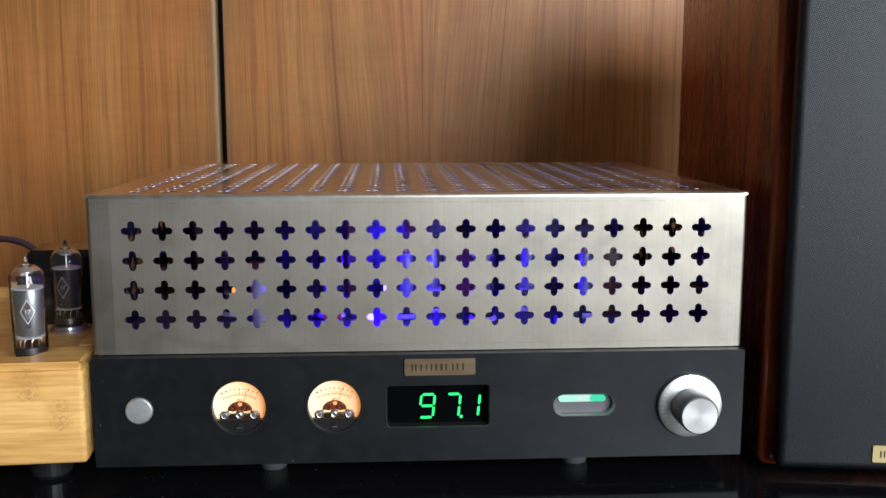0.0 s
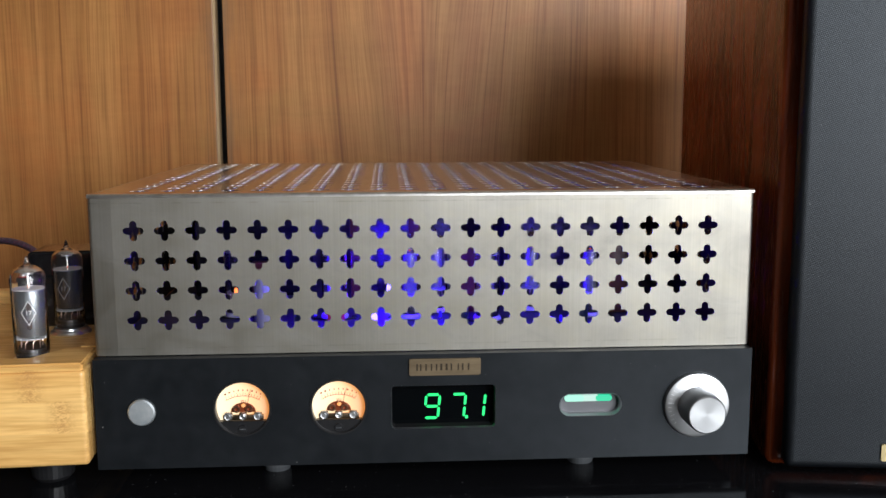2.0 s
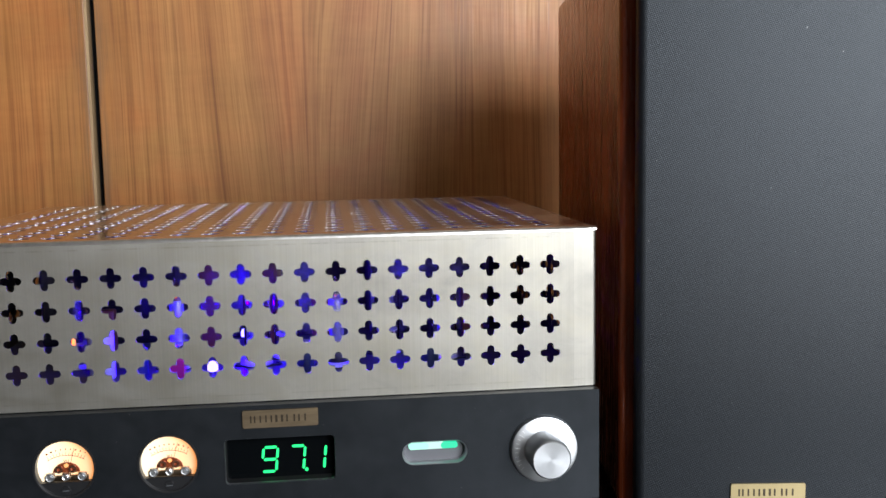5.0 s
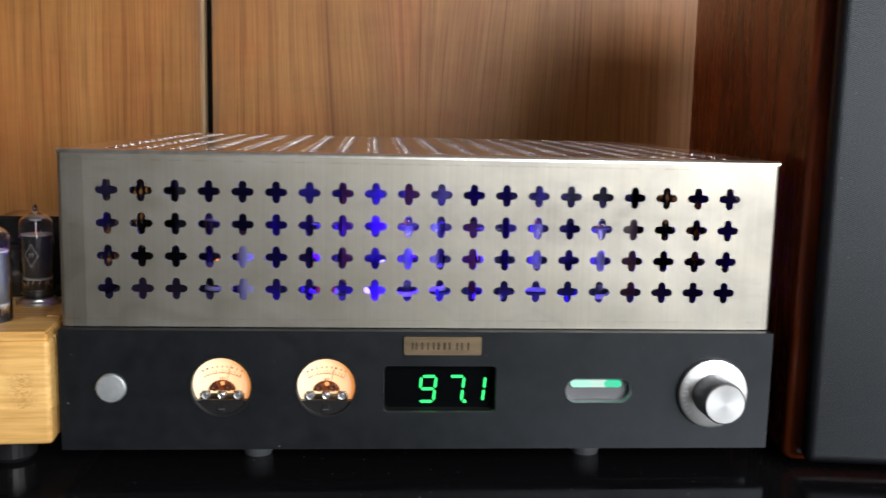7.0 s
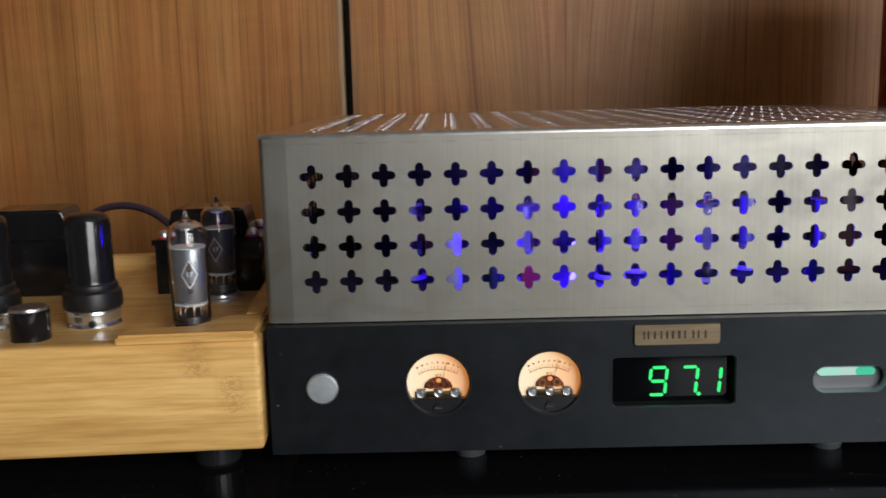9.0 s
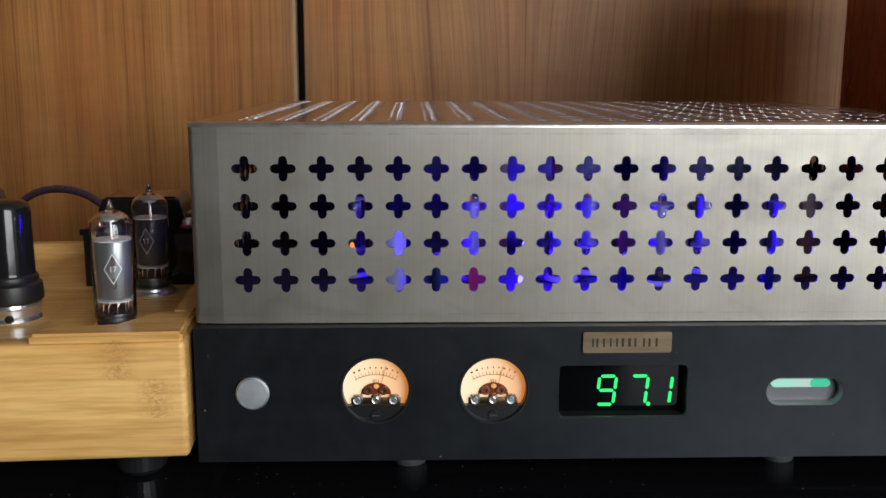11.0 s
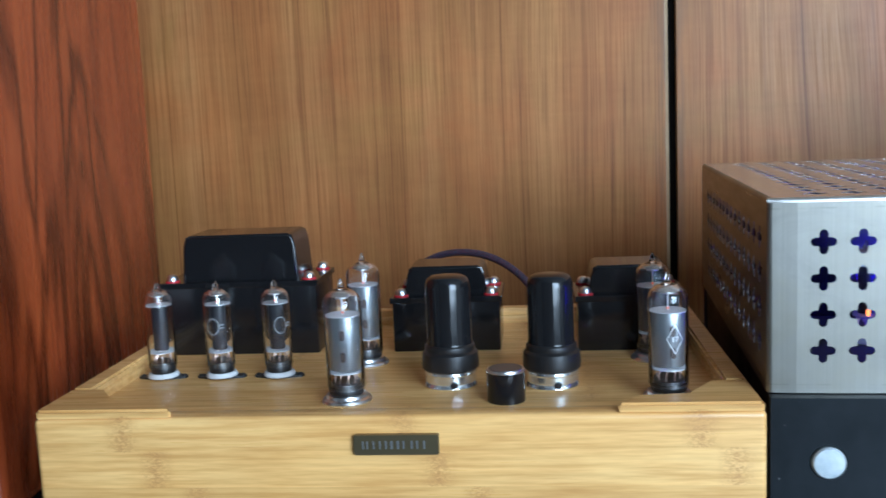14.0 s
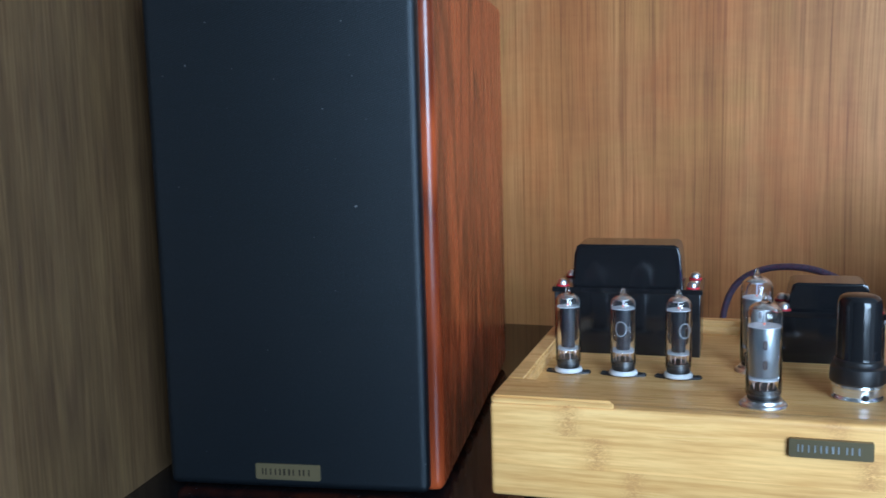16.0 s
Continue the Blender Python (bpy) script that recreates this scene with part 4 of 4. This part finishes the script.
    part("heater", turned([(0, top + 0.0012), (0.0007, top + 0.0016), (0.0007, top + 0.0024), (0, top + 0.0032)], 10), HEATER, tube)
    get = sweep(bmesh.new(), [(0.0, 0.0, top), (0.0, 0.0, z1 + r * 0.25)], 0.0005, 6)
    lathe(get, [(0.0030, z1 + r * 0.24), (0.0038, z1 + r * 0.24), (0.0038, z1 + r * 0.32), (0.0030, z1 + r * 0.32), (0.0030, z1 + r * 0.24)], 20)
    part("getter_ring", get, CHROME, tube)
    rg = r - 0.0011
    dome = turned([(rg * math.cos(a), z1 + rg * 0.78 * math.sin(a)) for a in (radians(d) for d in range(34, 88, 9))], 32)
    part("getter_mirror", dome, GETTER, tube, "brownish mirror coating under the dome", smooth=60)
    ro = r + 0.00015
    if mark:
        pr = bmesh.new()
        zc = (bot + top) / 2 + 0.002

        def wrap(x, z):
            a = x / ro + radians(turn)
            return (ro * math.sin(a), -ro * math.cos(a), z)
        if mark == "diamond":
            hw, hh = 0.0048, 0.0085
            cs = [(0, hh), (hw, 0), (0, -hh), (-hw, 0)]
            for a, b in zip(cs, cs[1:] + cs[:1]):
                for k in range(6):
                    f0, f1 = k / 6, (k + 1) / 6
                    q = [(s2 * (a[0] + (b[0] - a[0]) * f), s2 * (a[1] + (b[1] - a[1]) * f)) for s2, f in ((1, f0), (1, f1), (0.90, f1), (0.90, f0))]
                    pr.faces.new([pr.verts.new(wrap(x, zc + z)) for x, z in q])
        else:
            for k in range(24):
                a0, a1 = math.tau * k / 24, math.tau * (k + 1) / 24
                q = [(rr * math.cos(a), rr * math.sin(a) * 1.35) for rr, a in ((0.0042, a0), (0.0042, a1), (0.0037, a1), (0.0037, a0))]
                pr.faces.new([pr.verts.new(wrap(x, zc + z)) for x, z in q])
            for z in (-0.001, 0.001):
                pr.faces.new([pr.verts.new(wrap(x, zc + zz)) for x, zz in ((0.0045, z - 0.0003), (0.0075, z - 0.0003), (0.0075, z + 0.0003), (0.0045, z + 0.0003))])
        part("printed_mark", pr, PRINT if mark == "diamond" and not plate else GREY_PRINT, tube, "white printed " + mark)
        if mark == "diamond":
            a = radians(turn)
            lettering("printed_number", "17", 0.0042, GREY_PRINT if plate else PRINT, tube, pose(ro * 1.01 * math.sin(a), -ro * 1.01 * math.cos(a), zc, 90, 0, turn))
    return tube


POWER, SMALL = (0.0113, 0.0600, 0.0757), (0.0092, 0.0530, 0.0650)
DK = 0.089
inner = "small glass tube under the perforated steel cover"
master = vacuum_tube(pose(0.1495, 0.100, DK), inner, *SMALL, "small", plate=PALE_ANODE)
for x, y in ((0.2055, 0.098), (0.2255, 0.118), (0.262, 0.085), (0.300, 0.120), (0.340, 0.095)):
    copy_thing(master, pose(x, y, DK))


lit = vacuum_tube(pose(0.0762, 0.112, DK), "small glass tube with an orange glow under the steel cover", *SMALL, "small")
part("glowing_heater", lathe(bmesh.new(), [(0, -0.0026), (0.0011, -0.0020), (0.0014, 0), (0.0011, 0.0020), (0, 0.0026)], 14, pose(0, -0.0058, 0.0205)), glow("heater_core", (1.0, 0.22, 0.04), 3.0), lit, "bright orange heater")


def can(x, y, r, h, material, label, name="capacitor"):
    c = tagged(empty(name, pose(x, y, DK)), label, "capacitor")
    part("sleeve", turned([(0, 0), (r, 0), (r, h - 0.001), (r - 0.001, h), (0, h)], 28), material, c, smooth=40)
    part("cap", turned([(0, h), (r * 0.8, h), (r * 0.75, h + 0.0008), (0, h + 0.0008)], 24), CHROME, c)


can(0.1012, 0.081, 0.0085, 0.040, LAVENDER, "pale sleeved capacitor inside the receiver")
can(0.128, 0.070, 0.006, 0.022, CAN, "dark blue capacitor inside the receiver")
can(0.240, 0.060, 0.006, 0.024, CAN, "dark blue capacitor inside the receiver")
can(0.325, 0.062, 0.007, 0.020, CAN, "dark blue capacitor inside the receiver")
for x0, x1, y0, y1, h in ((0.03, 0.12, 0.19, 0.29, 0.085), (0.17, 0.25, 0.20, 0.29, 0.075), (0.29, 0.39, 0.19, 0.29, 0.088)):
    part("transformer", box(bmesh.new(), x0, x1, y0, y1, DK, DK + h, 0.004, 3), GREY_CAN if x0 > 0.1 else GLOSS, rec, "dark enamelled transformer can", smooth=40)
for cx, cy, ch in ((0.094, 0.125, 0.040), (0.168, 0.150, 0.080), (0.214, 0.150, 0.078), (0.252, 0.120, 0.050), (0.363, 0.110, 0.060)):
    part("film_capacitor", box(bmesh.new(), cx - 0.008, cx + 0.008, cy - 0.005, cy + 0.005, DK, DK + ch, 0.0015, 2), AMBER, rec, "amber film capacitor", smooth=40)
part("relay", box(bmesh.new(), 0.146, 0.158, 0.066, 0.078, DK, DK + 0.016, 0.0006), mat("red_film_capacitor", (0.5, 0.03, 0.05), 0.35), rec, "red film capacitor")
# The first two LEDs are real; three dim ones are added as blue fill.
for lx, ly, lz, e, lr in ((0.178, 0.060, 0.0985, 0.11, 0.0036), (0.1912, 0.160, 0.1010, 0.10, 0.0030), (0.228, 0.095, 0.093, 0.075, 0.0012), (0.315, 0.075, 0.093, 0.060, 0.0012), (0.135, 0.100, 0.093, 0.040, 0.0012)):
    led = part("receiver_led", turned([(0, -0.003), (lr, -0.003), (lr, 0.0008), (lr * 0.7, 0.0008 + lr * 0.6), (0, 0.0008 + lr * 0.9)], 16, pose(lx, ly, lz)), BLUE_LED if e > 0.08 else FILL_LED, rec, "lit blue lamp; the dim ones are added to spread the glow")
    part("led_leg", boxed(lx - 0.0006, lx + 0.0006, ly - 0.0006, ly + 0.0006, DK, lz - 0.003), CHROME, rec)
    glow_lamp(lx, ly - 0.008, lz + 0.024, 3.3 * e, (0.030, 0.0, 1.0))

# ---- bamboo tube amplifier ----
YAW, OX, OY = 3.5, -0.0045, -0.008
PLATE = 0.0750
AMP = pose(OX, OY, 0, 0, 0, YAW)
amp = tagged(empty("tube_amplifier", AMP), "bamboo-cased tube amplifier with open top", "amplifier")
BW, BR, BD, B0, B1 = 0.400, 0.0022, 0.272, 0.0196, 0.0818
part("front_board", box(bmesh.new(), -BW, BR, 0.0, 0.016, B0, B1, 0.0035, 4), BAMBOO, amp, "golden bamboo front board", smooth=40)
for x0, x1 in ((-BW, -BW + 0.014), (BR - 0.014, BR)):
    part("side_board", box(bmesh.new(), x0, x1, 0.0165, BD, B0, B1, 0.003, 4), BAMBOO, amp, smooth=40)
part("back_board", box(bmesh.new(), -BW + 0.0145, BR - 0.0145, BD - 0.014, BD, B0, B1, 0.003, 4), BAMBOO, amp, smooth=40)
part("bottom_board", boxed(-BW + 0.0145, BR - 0.0145, 0.0165, BD - 0.0145, B0 + 0.002, B0 + 0.008), BAMBOO, amp)
part("top_plate", boxed(-BW + 0.013, BR - 0.013, 0.0125, BD - 0.0125, PLATE - 0.006, PLATE + 0.0005), BAMBOO, amp, "bamboo top plate")
RT = 0.0868


def rim_piece(pts, z0, z1, bevel=0.0016):
    """A flat strip with a rounded edge; outline in x and y."""
    bm = bmesh.new()
    a, b = [bm.verts.new((x, y, z0)) for x, y in pts], [bm.verts.new((x, y, z1)) for x, y in pts]
    bm.faces.new(a[::-1])
    bm.faces.new(b)
    for i in range(len(pts)):
        j = (i + 1) % len(pts)
        bm.faces.new((a[i], a[j], b[j], b[i]))
    bmesh.ops.bevel(bm, geom=list(bm.edges), offset=bevel, segments=3, affect="EDGES")
    return bm


part("corner_rim", rim_piece([(-BW + 0.001, 0.0005), (-0.3195, 0.0005), (-0.3300, 0.017), (-0.362, 0.017), (-0.377, 0.044), (-BW + 0.001, 0.044)], B1 - 0.0014, RT), BAMBOO, amp, smooth=40)
part("corner_rim", rim_piece([(BR - 0.001, 0.0005), (BR - 0.001, 0.044), (-0.020, 0.044), (-0.034, 0.017), (-0.064, 0.017), (-0.0755, 0.0005)], B1 - 0.0014, RT), BAMBOO, amp, smooth=40)
for x0, x1 in ((-BW + 0.001, -BW + 0.014), (BR - 0.014, BR - 0.001)):
    part("side_rim", rim_piece([(x0, 0.0445), (x1, 0.0445), (x1, BD - 0.0125), (x0, BD - 0.0125)], B1 - 0.0014, RT), BAMBOO, amp, smooth=40)
part("back_rail", box(bmesh.new(), -BW + 0.001, BR - 0.001, BD - 0.012, BD, B1 - 0.001, 0.0872, 0.0016), BAMBOO, amp, smooth=40)
for fx in (-0.36, -0.03):
    for fy in (0.035, 0.21):
        part("foot", turned([(0, 0), (0.0105, 0), (0.0135, 0.003), (0.0155, 0.0199), (0, 0.0199)], 28, pose(fx, fy, 0)), BLACK, amp)
name_plate(amp, 0.0465, 0.0112, pose(-0.1937, -0.0001, 0.0665), OLIVE, ALU, "dark bronze name badge", 0.0032)


def transformer(x0, x1, y0, depth, top, dome):
    tr = empty("transformer", pose((x0 + x1) / 2, y0, PLATE))
    tr.parent = amp
    tagged(tr, "black lacquered transformer with a bell cover")
    hw, t, d = (x1 - x0) / 2, top - PLATE, dome - PLATE
    part("core", box(bmesh.new(), -hw, hw, 0, depth, 0.0, t, 0.0015, 2), GLOSS, tr, smooth=40)
    part("clamp", box(bmesh.new(), -hw - 0.0015, hw + 0.0015, -0.0012, depth + 0.0012, t - 0.003, t + 0.0012, 0.0005), GLOSS, tr)
    bm = bmesh.new()
    iw = hw * 0.73
    pts = [(-iw - 0.002, t + 0.001), (-iw, d - 0.008), (-iw + 0.0018, d - 0.0016), (-iw + 0.0050, d), (iw - 0.0050, d), (iw - 0.0018, d - 0.0016), (iw, d - 0.008), (iw + 0.002, t + 0.001)]
    prism(bm, pts, 0.006, depth - 0.006)
    bmesh.ops.bevel(bm, geom=[e for e in bm.edges if abs(e.verts[0].co.y - e.verts[1].co.y) < 1e-6 and e.verts[0].co.z > t + 0.002 or e.verts[1].co.z > t + 0.01 and abs(e.verts[0].co.y - e.verts[1].co.y) < 1e-6], offset=0.002, segments=3, affect="EDGES")
    part("bell_cover", bm, GLOSS, tr, "rounded black bell cover", smooth=50)
    for bx in (-hw + 0.006, hw - 0.006):
        for by in (0.006, depth - 0.006):
            part("washer", turned([(0, 0), (0.0052, 0), (0.0052, 0.0011), (0, 0.0011)], 20, pose(bx, by, t + 0.0012)), RED, tr, "red fibre washer")
            part("bolt", turned([(0, 0), (0.0040, 0), (0.0040, 0.0018), (0.0034, 0.0034), (0.0018, 0.0045), (0, 0.0047)], 16, pose(bx, by, t + 0.0023)), CHROME, tr, "chromed bolt", smooth=40)
    return tr


transformer(-0.3885, -0.2745, 0.171, 0.058, 0.1278, 0.1625)
transformer(-0.2195, -0.1430, 0.169, 0.054, 0.1135, 0.1355)
transformer(-0.0890, -0.0155, 0.162, 0.054, 0.1130, 0.1340)
KX, KY, KH = -0.1354, 0.0478, 0.0190
kn = part("volume_knob", turned([(0, 0), (0.0112, 0), (0.0112, KH - 0.0012), (0.0104, KH - 0.0001), (0, KH)], 44, pose(KX, KY, PLATE + 0.0005)), GLOSS, amp, "glossy black round knob", smooth=30)
part("knob_face", turned([(0, KH + 0.0004), (0.0098, KH + 0.0004), (0.0099, KH - 0.0001), (0, KH - 0.0001)], 36, pose(KX, KY, PLATE + 0.0005)), mat("dark_satin_cap", (0.16, 0.16, 0.165), 0.42, 0.8), kn, "dark satin metal face")
part("knob_flange", turned([(0.0098, KH), (0.0108, KH), (0.0110, KH - 0.0008), (0.0113, KH - 0.0008), (0.0113, KH - 0.0014)], 44, pose(KX, KY, PLATE + 0.0005)), CHROME, kn, smooth=30)

# tubes in their sockets
front_label = "glass power tube with grey anode on the bamboo amplifier"
mark_label = "glass power tube with a printed diamond on the bamboo amplifier"


def on_amp(x, y, z=PLATE + 0.0005):
    return AMP @ pose(x, y, z)


def power(height):
    """Radius, shoulder and tip of a power tube of that height."""
    return 0.0113, height - 0.0150, height


vacuum_tube(on_amp(-0.2305, 0.0510), front_label, *power(0.0745), "power", None, 4)
vacuum_tube(on_amp(-0.2338, 0.1385), front_label, *power(0.0770), "power", None, 10)
vacuum_tube(on_amp(-0.0422, 0.0475), mark_label, *power(0.0735), "power", "diamond", 12)
# Dark anode and grey print put the receiver's shade into this tube's colours.
vacuum_tube(on_amp(-0.0402, 0.1390), "glass power tube with printed diamond, anode and print darkened for shade", *power(0.0715), "power", "diamond", -4, DARK_ANODE)
vacuum_tube(on_amp(-0.3670, 0.1095), "small glass tube in a white ceramic socket", *SMALL, "small")
vacuum_tube(on_amp(-0.3265, 0.1088), "small glass tube with a printed ring in a white socket", *SMALL, "small", "ring", -4)
vacuum_tube(on_amp(-0.2873, 0.1085), "small glass tube with a printed ring in a white socket", *SMALL, "small", "ring", 32)


def metal_tube(m):
    t = tagged(empty("metal_tube", m), "black metal-shelled octal tube in a silver socket ring", "vacuum tube", "tubes of the amplifier")
    part("socket_ring", turned([(0, 0), (0.0158, 0), (0.0164, 0.0008), (0.0158, 0.0022), (0.0153, 0.0030), (0.0158, 0.0038), (0.0158, 0.0078), (0.0164, 0.0088), (0.0162, 0.0104), (0.0154, 0.0112), (0, 0.0112)], 40), ZINC, t, "silvery metal socket ring", smooth=30)
    part("socket_screw", turned([(0, 0.0016), (0.0018, 0.0014), (0.0026, 0), (0, 0)], 12, pose(0.003, -0.0152, 0.0032, 90)), BLACK, t)
    part("base", turned([(0, 0.0108), (0.0166, 0.0108), (0.0176, 0.0118), (0.0178, 0.0150), (0.0172, 0.0212), (0.0160, 0.0222), (0.0154, 0.0226), (0.0156, 0.0236), (0.0153, 0.0258), (0.0144, 0.0268), (0, 0.0268)], 40), BAKELITE, t, "black bakelite base", smooth=30)
    part("shell", turned([(0, 0.0268), (0.0142, 0.0268), (0.0140, 0.0284), (0.0138, 0.0620), (0.0134, 0.0648), (0.0122, 0.0672), (0.0100, 0.0686), (0.0050, 0.0693), (0, 0.0694)], 44), ENAMEL, t, "black enamelled metal shell", smooth=35)
    return t


mt = metal_tube(on_amp(-0.1708, 0.0825))
copy_thing(mt, on_amp(-0.1082, 0.0795))

# braided cable behind the amplifier
cable = [(-0.298, 0.49, 0.004), (-0.297, 0.49, 0.045), (-0.284, 0.485, 0.077), (-0.258, 0.47, 0.096), (-0.226, 0.45, 0.1035), (-0.195, 0.43, 0.101), (-0.168, 0.41, 0.089), (-0.150, 0.40, 0.070), (-0.139, 0.395, 0.045), (-0.134, 0.395, 0.004)]


def smooth_line(pts, n=8):
    pts = [Vector(p) for p in pts]
    out = []
    for i in range(len(pts) - 1):
        a, b, c, d = pts[max(i - 1, 0)], pts[i], pts[i + 1], pts[min(i + 2, len(pts) - 1)]
        for k in range(n):
            t = k / n
            out.append(0.5 * (2 * b + (c - a) * t + (2 * a - 5 * b + 4 * c - d) * t * t + (3 * b - a - 3 * c + d) * t ** 3))
    return out + [pts[-1]]


tagged(part("braided_cable", sweep(bmesh.new(), smooth_line(cable), 0.0036, 12), BRAID, None, smooth=60), "blue and red braided audio cable looping behind the amplifier", "cable")
